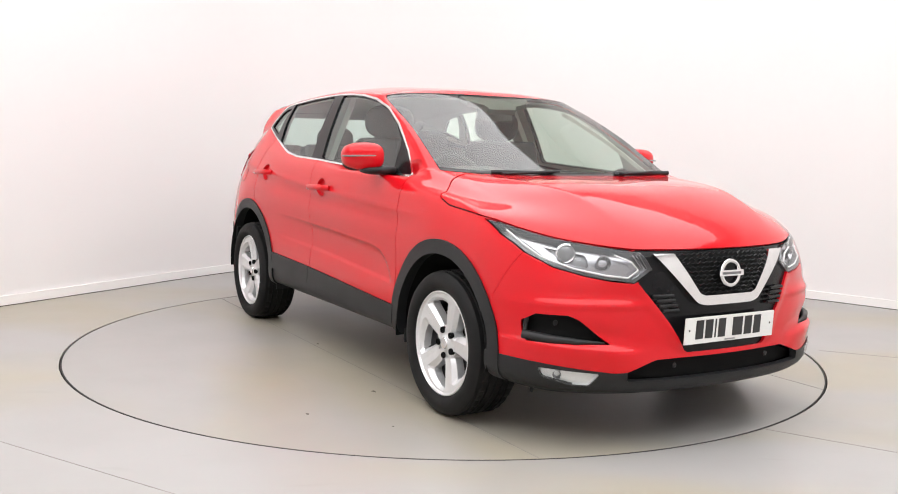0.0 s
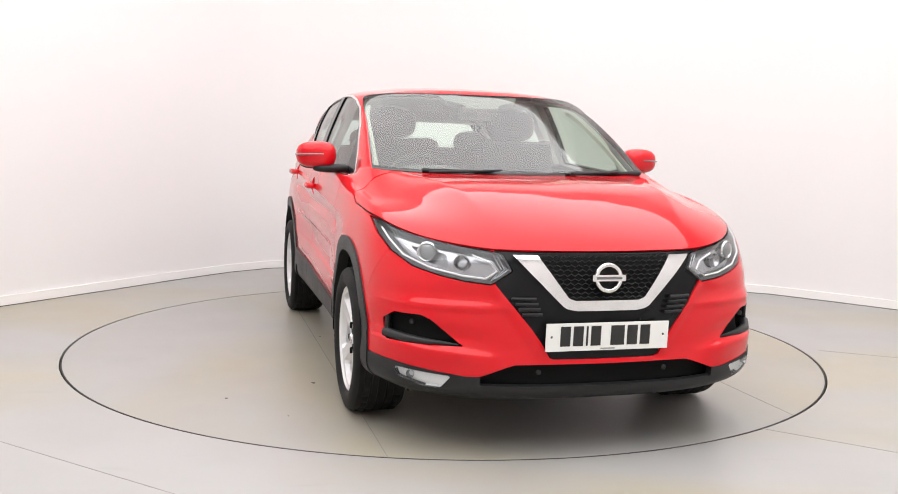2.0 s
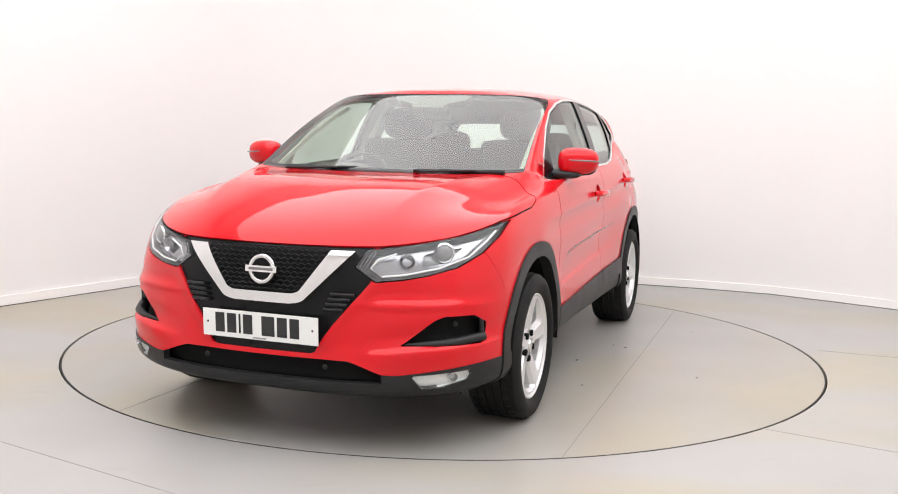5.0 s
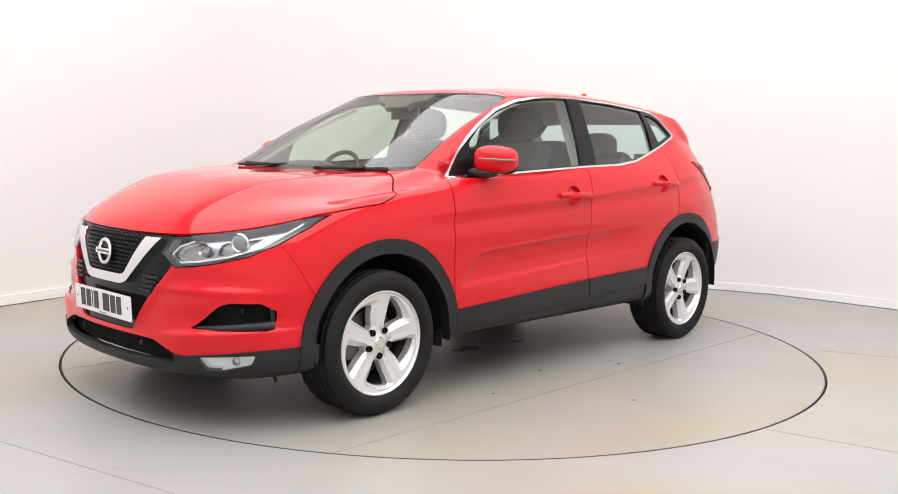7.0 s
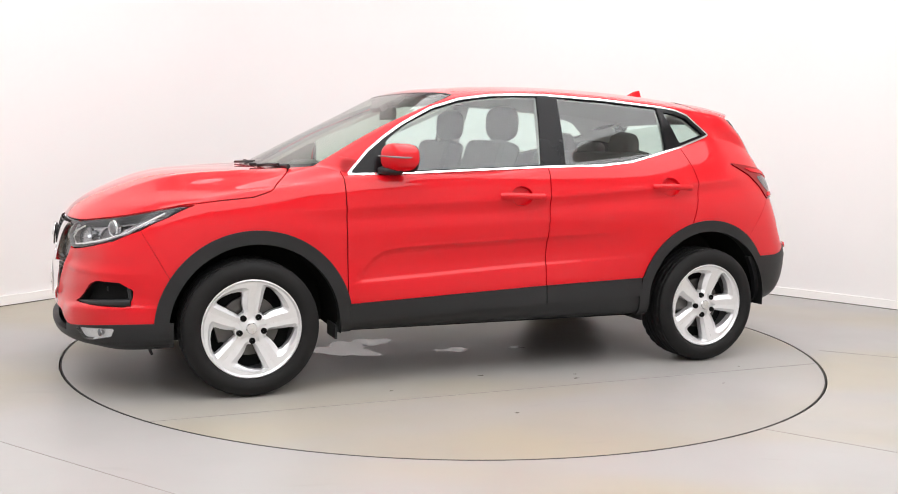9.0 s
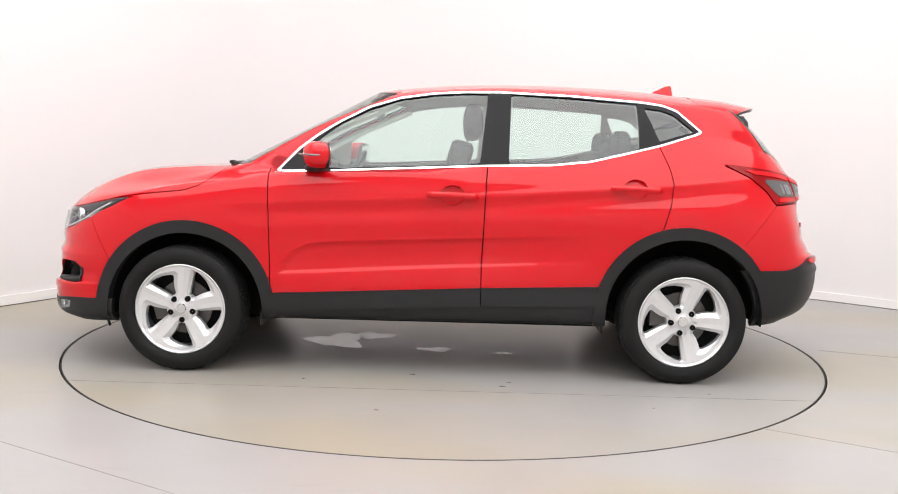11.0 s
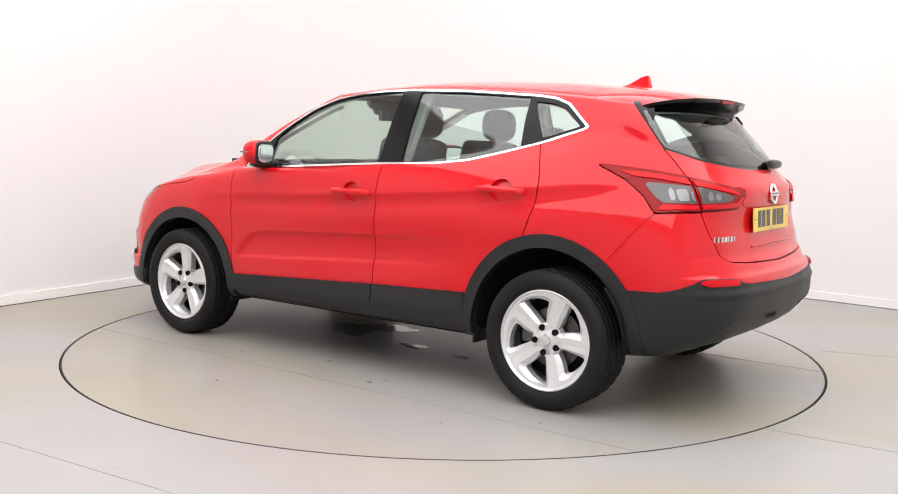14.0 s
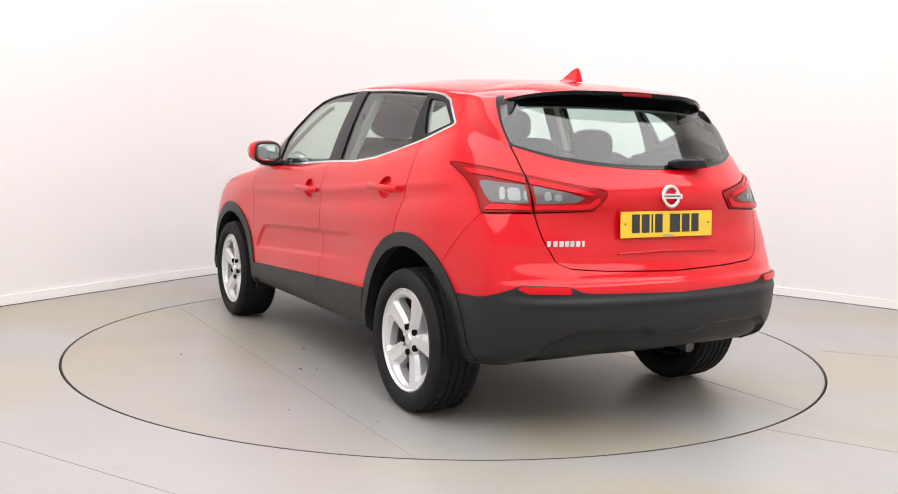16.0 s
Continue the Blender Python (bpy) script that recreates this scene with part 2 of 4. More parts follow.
def poly(points, axes, grow=0.0):
    """Test: how deep a point lies inside a polygon; axes gives the two coordinates from the rows."""
    pts = np.array(points, float)

    def test(rows):
        a, b = axes(rows)
        inside, near = np.zeros(len(a), bool), np.full(len(a), 1e9)
        for p, q in zip(pts, np.roll(pts, -1, 0)):
            with np.errstate(divide="ignore", invalid="ignore"):
                hit = ((p[1] > b) != (q[1] > b)) & (a < (q[0] - p[0]) * (b - p[1]) / (q[1] - p[1] + 1e-12) + p[0])
            inside ^= hit
            e = q - p
            t = np.clip(((a - p[0]) * e[0] + (b - p[1]) * e[1]) / (e @ e), 0, 1)
            near = np.minimum(near, np.hypot(a - p[0] - t * e[0], b - p[1] - t * e[1]))
        return np.where(inside, near, -near) + grow
    return test


def side(r): return r[:, 0], r[:, 2]
def face(r): return r[:, 1], r[:, 2]
def wrap(r): return -r[:, 0] - 1.5 + 0.9 - r[:, 1], r[:, 2]
def no(test, gap=0.0): return lambda r: -test(r) - gap
def both(*tests): return lambda r: np.min([t(r) for t in tests], axis=0)
def any_of(*tests): return lambda r: np.max([t(r) for t in tests], axis=0)
def over(curve, axis=0):
    c = np.array(sorted(curve))
    return lambda r: r[:, 2] - np.interp(r[:, axis], c[:, 0], c[:, 1])


def mesh_of(name, verts, faces, material, parent=None, label="", smooth=True):
    me = bpy.data.meshes.new(name)
    me.from_pydata([tuple(map(float, v)) for v in verts], [], [tuple(map(int, f)) for f in faces])
    me.materials.append(material)
    if smooth:
        me.polygons.foreach_set("use_smooth", [True] * len(me.polygons))
    me.update()
    ob = new(name, me)
    ob.parent = parent
    return tagged(ob, label)


def panel(name, tests, material, parent, where="both", lift=0.0, thick=0.012, label=""):
    """A piece of the body shell with a turned-in rim. where: both halves in one mesh, or left, right."""
    rows, quads, polys = cut((SHELL, QUADS, []), tests)
    faces = quads.tolist() + polys
    if not faces:
        return []
    used = sorted({v for f in faces for v in f})
    index = {v: n for n, v in enumerate(used)}
    faces = [[index[v] for v in f] for f in faces]
    faces = [[v for n, v in enumerate(f) if v != f[n - 1]] for f in faces]
    p, nm = rows[used, :3].copy(), rows[used, 3:6]
    p += nm * lift
    edges = {}
    for f in faces:
        for x, y in zip(f, f[1:] + f[:1]):
            edges[(x, y)] = edges.get((x, y), 0) + 1
    rim = [(x, y) for x, y in edges if (y, x) not in edges and not (p[x, 1] < 1e-4 and p[y, 1] < 1e-4)]
    verts, n = list(p), len(p)
    outer, inner = {}, {}
    for v in sorted({v for e in rim for v in e}):
        outer[v], inner[v] = len(verts), len(verts) + 1
        q = p[v] - nm[v] * thick
        q[1] = max(q[1], 0)
        verts += [p[v], q]
    faces = faces + [[outer[y], outer[x], inner[x], inner[y]] for x, y in rim] if thick else faces
    verts = np.array(verts)
    made = []
    if where == "both":
        m = verts * np.array([1, -1, 1])
        weld = {v: (v if v < n and verts[v, 1] < 1e-5 else v + len(verts)) for v in range(len(verts))}
        allf = faces + [[weld[v] for v in reversed(f)] for f in faces]
        return mesh_of(name, np.concatenate([verts, m]), allf, material, parent, label)
    if "left" in where:
        made.append(mesh_of(name, verts, faces, material, parent, label))
    if "right" in where:
        made.append(mesh_of(name, verts * np.array([1, -1, 1]), [f[::-1] for f in faces], material, parent, label))
    return made


def bm_part(name, bm, material, parent=None, label="", smooth=False, m=None):
    me = bpy.data.meshes.new(name)
    bmesh.ops.recalc_face_normals(bm, faces=bm.faces)
    bm.to_mesh(me)
    bm.free()
    me.materials.append(material)
    if smooth:
        me.polygons.foreach_set("use_smooth", [True] * len(me.polygons))
        me.set_sharp_from_angle(angle=radians(38))
    ob = new(name, me)
    ob.parent = parent
    if m is not None:
        ob.matrix_basis = m
    return tagged(ob, label)


def box(bm, size, at, bevel=0.0, turn=None, seg=2):
    m = Matrix.Translation(at) @ (turn or Matrix()) @ Matrix.Diagonal((*size, 1))
    made = bmesh.ops.create_cube(bm, size=1, matrix=m)["verts"]
    if bevel:
        es = list({e for v in made for e in v.link_edges})
        bmesh.ops.bevel(bm, geom=es, offset=bevel, segments=seg, affect="EDGES", profile=0.7)
    return bm


def prism(bm, points, thick, m=None, bevel=0.0):
    """A plate: points (a, b) in the x, z plane, thick along y."""
    m = m or Matrix()
    lo = [bm.verts.new(m @ Vector((a, -thick / 2, b))) for a, b in points]
    hi = [bm.verts.new(m @ Vector((a, thick / 2, b))) for a, b in points]
    fs = [bm.faces.new(lo), bm.faces.new(hi[::-1])]
    for k in range(len(points)):
        q = (k + 1) % len(points)
        fs.append(bm.faces.new([lo[q], lo[k], hi[k], hi[q]]))
    if bevel:
        es = list({e for f in fs for e in f.edges})
        bmesh.ops.bevel(bm, geom=es, offset=bevel, segments=2, affect="EDGES", profile=0.7)
    return bm


def lathe(bm, profile, n=48, axis="y"):
    """Turned shape: profile of (radius, along y)."""
    rings = []
    for r, y in profile:
        rings.append([bm.verts.new((r * math.cos(2 * math.pi * k / n), y, r * math.sin(2 * math.pi * k / n))) for k in range(n)])
    for p, q in zip(rings, rings[1:]):
        for k in range(n):
            bm.faces.new([p[k], p[(k + 1) % n], q[(k + 1) % n], q[k]])
    return rings


def tube(name, pts, radius, material, parent=None, label="", cyclic=False, flat=1.0):
    """A bar bent through the points."""
    bm = bmesh.new()
    pts = [Vector(p) for p in pts]
    rings, n = [], 10
    for k, p in enumerate(pts):
        d = (pts[min(k + 1, len(pts) - 1)] - pts[max(k - 1, 0)]).normalized()
        a = d.orthogonal().normalized() if abs(d.z) > 0.9 else d.cross(Vector((0, 0, 1))).normalized()
        b = d.cross(a)
        rad = radius[k] if isinstance(radius, (list, tuple)) else radius
        rings.append([bm.verts.new(p + a * math.cos(2 * math.pi * q / n) * rad + b * math.sin(2 * math.pi * q / n) * rad * flat) for q in range(n)])
    for p, q in zip(rings, rings[1:]):
        for k in range(n):
            bm.faces.new([p[k], p[(k + 1) % n], q[(k + 1) % n], q[k]])
    for ring in (rings[0], rings[-1]):
        bm.faces.new(ring)
    return bm_part(name, bm, material, parent, label, True)

# ---------------------------------------------------------------- room
WALL = mat("white wall paint", (0.796, 0.774, 0.767), 0.6, 0, 0, 1.2, 0.015, 0.05, 60)
SKIRT = mat("white skirting paint", (0.85, 0.83, 0.81), 0.4, 0, 0, 3, 0.02)
CEILING = mat("white ceiling board", (0.82, 0.82, 0.82), 0.8, 0, 0, 2, 0.02)
PANEL = mat("light diffuser", (0.975, 0.985, 1.0), 0.6, emit=2.63)
GAP = mat("dark joint", (0.02, 0.018, 0.016), 0.9, 0, 0, 20, 0.2)


def vinyl(name, colour):
    """Grey floor covering with yellow stains, scuffs and a worn sheen."""
    m = mat(name, colour, 0.3, 0, 0, 1.0, 0.0, 0.04, 30, spec=0.28)
    n, l = m.node_tree.nodes, m.node_tree.links
    b, co = n["Principled BSDF"], n["Texture Coordinate"]
    def noise_tex(scale, detail, stretch=(1, 1, 1)):
        mp, t = n.new("ShaderNodeMapping"), n.new("ShaderNodeTexNoise")
        mp.inputs["Scale"].default_value = stretch
        t.inputs["Scale"].default_value, t.inputs["Detail"].default_value = scale, detail
        l.new(co.outputs["Object"], mp.inputs["Vector"])
        l.new(mp.outputs["Vector"], t.inputs["Vector"])
        return t.outputs["Fac"]
    def ramp(src, lo, hi):
        r = n.new("ShaderNodeMapRange")
        r.interpolation_type = "SMOOTHSTEP"
        r.inputs["From Min"].default_value, r.inputs["From Max"].default_value = lo, hi
        l.new(src, r.inputs["Value"])
        return r.outputs["Result"]
    def mixed(fac, a, bcol, top):
        x = n.new("ShaderNodeMix")
        x.data_type = "RGBA"
        sc = n.new("ShaderNodeMath")
        sc.operation = "MULTIPLY"
        sc.inputs[1].default_value = top
        l.new(fac, sc.inputs[0])
        l.new(sc.outputs[0], x.inputs["Factor"])
        if isinstance(a, tuple):
            x.inputs["A"].default_value = (*a, 1)
        else:
            l.new(a, x.inputs["A"])
        x.inputs["B"].default_value = (*bcol, 1)
        return x.outputs["Result"]
    c = mixed(ramp(noise_tex(0.55, 3, (0.5, 1.3, 1)), 0.42, 0.62), colour, (colour[0] * 1.03, colour[1] * 0.95, colour[2] * 0.72), 0.8)
    c = mixed(ramp(noise_tex(1.6, 4), 0.35, 0.85), c, (colour[0] * 0.86, colour[1] * 0.85, colour[2] * 0.83), 0.5)
    c = mixed(ramp(noise_tex(7, 8, (0.4, 1.5, 1)), 0.60, 0.85), c, (colour[0] * 0.7, colour[1] * 0.68, colour[2] * 0.62), 0.28)
    c = mixed(ramp(noise_tex(160, 3), 0.68, 0.74), c, (colour[0] * 0.6, colour[1] * 0.6, colour[2] * 0.6), 0.25)
    l.new(c, b.inputs["Base Color"])
    r = n.new("ShaderNodeMapRange")
    r.inputs["To Min"].default_value, r.inputs["To Max"].default_value = 0.28, 0.40
    l.new(noise_tex(2, 3), r.inputs["Value"])
    l.new(r.outputs["Result"], b.inputs["Roughness"])
    return m


VINYL = vinyl("grey vinyl floor", (0.356, 0.346, 0.335))
DISC = vinyl("grey vinyl turntable", (0.338, 0.327, 0.313))
R_DISC = 2.231

PLAN = [(-5.6, -3.4), (-4.4, -1.27), (-3.19, .82), (-2.69, 1.70), (-2.39, 2.25), (-2.03, 2.84), (-1.72, 3.18), (-1.25, 3.40), (-.6, 3.42), (.2, 3.22), (1.0, 2.93),
        (1.75, 2.70), (2.35, 2.50), (2.84, 2.28), (3.24, 1.95), (3.63, 1.60), (4.6, .6), (5.8, -.7), (6.2, -4), (4.4, -8), (-4.2, -8), (-6, -5.6)]
HIGH = 4.3


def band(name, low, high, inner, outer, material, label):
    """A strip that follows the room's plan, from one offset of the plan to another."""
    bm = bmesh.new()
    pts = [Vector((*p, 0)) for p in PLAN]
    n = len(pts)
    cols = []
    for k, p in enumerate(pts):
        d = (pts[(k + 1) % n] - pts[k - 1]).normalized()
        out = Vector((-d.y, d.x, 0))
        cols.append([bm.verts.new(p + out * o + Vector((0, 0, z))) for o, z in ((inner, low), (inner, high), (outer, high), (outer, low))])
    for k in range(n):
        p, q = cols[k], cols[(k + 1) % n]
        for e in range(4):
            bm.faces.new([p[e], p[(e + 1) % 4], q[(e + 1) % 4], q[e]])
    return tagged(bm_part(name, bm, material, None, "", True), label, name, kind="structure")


band("wall", 0, HIGH, 0, 0.12, WALL, "plain white curved studio wall with faint warm tint")
band("baseboard", 0.006, 0.074, -0.020, -0.0005, SKIRT, "low white painted skirting along the wall")
# dark strip painted in for the thin shadow at the skirting's foot
band("trim", 0.0, 0.0062, -0.017, -0.0005, mat("grimy sealant", (0.10, 0.09, 0.08), 0.8, 0, 0, 6, 0.4), "dark strip painted as the shadow line between skirting and floor")


def slab(name, z0, z1, material, label, hole=0.0):
    bm = bmesh.new()
    if hole:
        n = 128
        rim = [(math.cos(2 * math.pi * k / n), math.sin(2 * math.pi * k / n)) for k in range(n)]
        inner = [bm.verts.new((c * hole, s * hole, z1)) for c, s in rim]
        down = [bm.verts.new((c * hole, s * hole, z0)) for c, s in rim]
        far = [bm.verts.new((c * 11, s * 11, z1)) for c, s in rim]
        for k in range(n):
            q = (k + 1) % n
            bm.faces.new([inner[k], far[k], far[q], inner[q]])
            bm.faces.new([inner[q], down[q], down[k], inner[k]])
    else:
        lo, hi = [bm.verts.new((*p, z0)) for p in PLAN], [bm.verts.new((*p, z1)) for p in PLAN]
        bm.faces.new(lo), bm.faces.new(hi)
        for k in range(len(PLAN)):
            bm.faces.new([lo[k - 1], lo[k], hi[k], hi[k - 1]])
    return tagged(bm_part(name, bm, material), label, name, kind="structure")


slab("floor", -0.12, 0, VINYL, "grey vinyl studio floor with yellowish stains and scuffs", hole=R_DISC + 0.007)
slab("ceiling", HIGH, HIGH + 0.1, CEILING, "plain white ceiling over the studio")
bm = bmesh.new()
bmesh.ops.create_circle(bm, cap_ends=True, radius=2.4, segments=96, matrix=Matrix.Translation((0, 0, -0.119)))
tagged(bm_part("pit", bm, GAP), "dark pit under the turntable's joint", "pit", kind="structure")

# floor joints outside the turntable
for p, q in (((-1.779, -2.131), (-1.033, -2.583)), ((1.426, -1.716), (2.6, -2.46)), ((2.35, -.02), (3.1, -.30))):
    bm = bmesh.new()
    d = Vector((q[0] - p[0], q[1] - p[1], 0))
    box(bm, (d.length * 1.9, 0.004, 0.002), Vector((p[0], p[1], 0.0002)) + d * (0.95 if p[0] > 0 else 0.5), turn=Matrix.Rotation(math.atan2(d.y, d.x), 4, "Z"))
    tagged(bm_part("trim", bm, mat("floor joint", (0.3, 0.28, 0.26), 0.8, 0, 0, 10, 0.2)), "fine grey joint between two vinyl sheets", "floor joint", kind="structure")


def ceiling_light():
    e = tagged(new("ceiling_light"), "wide stretched white light ceiling, switched on", "ceiling light")
    rim = [(x * .84, (y + 1.8) * .84) for x, y in PLAN]
    bm = bmesh.new()
    lo, hi = [bm.verts.new((x, y, 0)) for x, y in rim], [bm.verts.new((x, y, .02)) for x, y in rim]
    bm.faces.new(lo), bm.faces.new(hi[::-1])
    for k in range(len(rim)):
        bm.faces.new([lo[k - 1], lo[k], hi[k], hi[k - 1]])
    bm_part("diffuser", bm, PANEL, e, "glowing white diffuser")
    for (xa, ya), (xb, yb) in zip(rim, rim[1:] + rim[:1]):
        bm = bmesh.new()
        box(bm, (math.hypot(xb - xa, yb - ya), .05, .07), (0, 0, 0), .004)
        bm_part("frame_bar", bm, SKIRT, e, "", False, Matrix.Translation(((xa + xb) * .5025, (ya + yb) * .5025, 0)) @ Matrix.Rotation(math.atan2(yb - ya, xb - xa), 4, "Z"))
    return e


ceiling_light().matrix_basis = pose(0, -1.8, HIGH - 0.036)

world = bpy.data.worlds.new("world")
world.use_nodes = True
world.node_tree.nodes["Background"].inputs["Color"].default_value = (1, 0.97, 0.95, 1)
world.node_tree.nodes["Background"].inputs["Strength"].default_value = 0.0
scene.world = world

# ---------------------------------------------------------------- turntable
turntable = tagged(new("turntable"), "round grey vinyl turntable set flush in the floor", "turntable")
bm = bmesh.new()
n = 160
ring = [[bm.verts.new((r * math.cos(2 * math.pi * k / n), r * math.sin(2 * math.pi * k / n), z)) for k in range(n)] for r, z in ((R_DISC - .010, 0), (R_DISC - .008, -.0015), (R_DISC - .008, -.11))]
bm.faces.new(ring[0])
for p, q in zip(ring, ring[1:]):
    for k in range(n):
        bm.faces.new([p[k], q[k], q[(k + 1) % n], p[(k + 1) % n]])
bm_part("disc", bm, DISC, turntable)
# added dark strip: paints the shade of the gap round the disc
bm = bmesh.new()
ring = [[bm.verts.new((r * math.cos(2 * math.pi * k / n), r * math.sin(2 * math.pi * k / n), z)) for k in range(n)] for r, z in ((R_DISC - .0079, -.10), (R_DISC - .0079, -.0012), (R_DISC, -.0012), (R_DISC, -.10))]
for p, q in zip(ring, ring[1:]):
    for k in range(n):
        bm.faces.new([p[k], q[k], q[(k + 1) % n], p[(k + 1) % n]])
bm_part("edge_strip", bm, GAP, turntable, "added dark strip, the gap's shade painted round the edge")

# ---------------------------------------------------------------- car
car = tagged(new("car"), "red five-door crossover car with black wheel-arch cladding, parked on the turntable", "car")

DLO = [(.845, 1.062), (.725, 1.191), (.63, 1.265), (.527, 1.333), (.359, 1.422), (.189, 1.475), (.015, 1.501), (-.15, 1.512), (-.337, 1.516), (-.714, 1.505), (-1.107, 1.479),
       (-1.21, 1.465), (-1.285, 1.438), (-1.412, 1.328), (-1.41, 1.316), (-1.38, 1.303), (-1.196, 1.243), (-.99, 1.19), (-.814, 1.149), (-.615, 1.127), (-.25, 1.115), (.246, 1.089), (.554, 1.072)]
on_side = lambda r: r[:, 6] - 4.7
dlo = both(poly(DLO, side), on_side, lambda r: r[:, 7] - 6.4, lambda r: 11 - r[:, 6])
def circle(cx, cz, rad): return lambda r: rad - np.hypot(r[:, 0] - cx, r[:, 2] - cz)
ARCHES = ((1.298, .330, .473, .407), (-1.317, .360, .468, .405))
arch_out = both(any_of(*[circle(x, z, o) for x, z, o, _ in ARCHES]), on_side, lambda r: r[:, 1] - .6)
arch_in = both(any_of(*[circle(x, z, q) for x, z, _, q in ARCHES]), on_side, lambda r: r[:, 1] - .6)
BONNET = [(1.0, 1.25), (1.06, 1.12), (1.105, 1.088), (1.167, 1.036), (1.226, .987), (1.312, .957), (1.473, .940), (1.635, .918), (1.75, .892), (1.88, .862), (2.0, .838), (2.07, .824), (2.2, .815)]
bonnet_zone = both(over(BONNET), lambda r: 6.97 - r[:, 7], lambda r: r[:, 0] - .95)
HEAD = [(.838, .918), (.76, .885), (.66, .853), (.55, .832), (.41, .812), (.375, .745), (.455, .690), (.55, .700), (.64, .718), (.735, .748), (.80, .800), (.833, .862)]
front = lambda r: 6.0 - r[:, 6]
rear = lambda r: r[:, 6] - 10.2
head_zone = both(poly(HEAD, face), front, lambda r: 6 - r[:, 7], no(bonnet_zone))
mask_zone = both(lambda r: np.interp(r[:, 2], (.37, .383, .40, .47, .52, .60, .69, .74, .812, .9), (.17, .19, .228, .268, .303, .368, .440, .442, .442, .44)) - r[:, 1],
                 lambda r: r[:, 2] - .403, front, no(bonnet_zone), lambda r: 6 - r[:, 7])
LOWER = [(0, .384), (.25, .384), (.37, .382), (.43, .362), (.50, .336), (.55, .334), (.66, .348), (.80, .368), (.95, .385)]
low_front = both(no(over(LOWER, 1)), lambda r: 5.9 - r[:, 6])
VENT = [(.825, .45), (.555, .447), (.575, .46), (.675, .545), (.71, .562), (.80, .562), (.83, .53)]
vent_zone = both(poly(VENT, face), front, lambda r: r[:, 0] - 1.8)
FOG = [(.80, .350), (.605, .333), (.64, .283), (.70, .285), (.785, .310)]
fog_zone = both(poly(FOG, face), front, lambda r: r[:, 0] - 1.75)
bump_f = lambda r: (r[:, 0] - (1.72 + (r[:, 2] - .62) * .55)) * .85
sill_zone = both(no(over([(-1.0, .52), (-.88, .508), (-.27, .485), (.86, .430), (1.0, .425)])), lambda r: 1.0 - r[:, 0], lambda r: r[:, 0] + 1.0)
TAIL = [(.13, 1.152), (.155, 1.156), (.45, 1.132), (.72, 1.100), (.95, 1.070), (1.10, 1.047), (1.105, 1.03), (1.04, .968), (.72, .958), (.41, .950), (.395, .965), (.36, 1.02), (.27, 1.09)]
tail_zone = both(poly(TAIL, wrap), lambda r: r[:, 6] - 9.6, lambda r: 7 - r[:, 7])
gate_edge = lambda r: np.interp(r[:, 2], (.70, .735, .76, .85, .96, 1.05, 1.25), (.40, .52, .57, .612, .635, .632, .640)) - r[:, 1]
gate_zone = both(gate_edge, over([(0, .712), (.35, .722), (.52, .735), (.7, .76)], 1), lambda r: r[:, 6] - 11.0, lambda r: 7.0 - r[:, 7])
low_rear = both(no(over([(0, .628), (.45, .640), (.50, .646), (.55, .668), (.72, .672), (.78, .64), (.83, .612), (.95, .60)], 1)), lambda r: -1.5 - r[:, 0])
bump_r = both(lambda r: -1.66 - (r[:, 2] - .78) * .82 - r[:, 0], lambda r: .953 - r[:, 2])
rear_seam = [(-1.19, .80), (-1.235, .95), (-1.245, 1.05), (-1.23, 1.125), (-1.184, 1.241), (-1.17, 1.3)]
seam_r = lambda r: r[:, 0] - np.interp(r[:, 2], [p[1] for p in rear_seam], [p[0] for p in rear_seam])
seam_b = lambda r: r[:, 0] - np.interp(r[:, 2], (.3, .6, 1.1), (-.258, -.258, -.276))
seam_f = lambda r: r[:, 0] - np.interp(r[:, 2], (.3, .5, 1.08), (.848, .850, .868))
G = 0.0028
CUPS = ((-.098, .965), (-1.048, 1.018))
def cup(cx, cz): return lambda r: (1 - np.hypot((r[:, 0] - cx) / .062, (r[:, 2] - cz) / .052)) * .05
cups = both(any_of(*[cup(*c) for c in CUPS]), on_side, lambda r: r[:, 1] - .5)
below_belt = lambda r: 7.25 - r[:, 7]
both_sides = "left right"

bonnet = panel("bonnet", [both(bonnet_zone, lambda r: bonnet_zone(r) - G)], RED, car)
roof = panel("roof", [lambda r: r[:, 7] - 9.12, lambda r: r[:, 0] + 1.42], RED, car)
panel("wing", [below_belt, lambda r: r[:, 6] - 3.4, lambda r: 7.6 - r[:, 6], lambda r: seam_f(r) - G, no(bonnet_zone, G), no(head_zone, G), lambda r: -bump_f(r) - .0009, no(arch_out, -.006), no(sill_zone), no(dlo), lambda r: r[:, 7] - 1.2, lambda r: 7.0 - r[:, 7]], RED, car, both_sides)
panel("front_door", [below_belt, lambda r: -seam_f(r) - G, lambda r: seam_b(r) - G, no(sill_zone, -.004), no(dlo, -.004), no(cups, .001), on_side], RED, car, both_sides)
panel("rear_door", [below_belt, lambda r: -seam_b(r) - G, lambda r: seam_r(r) - G, no(sill_zone, -.004), no(arch_out, -.006), no(dlo, -.004), no(cups, .001), on_side, lambda r: 9.6 - r[:, 6]], RED, car, both_sides)
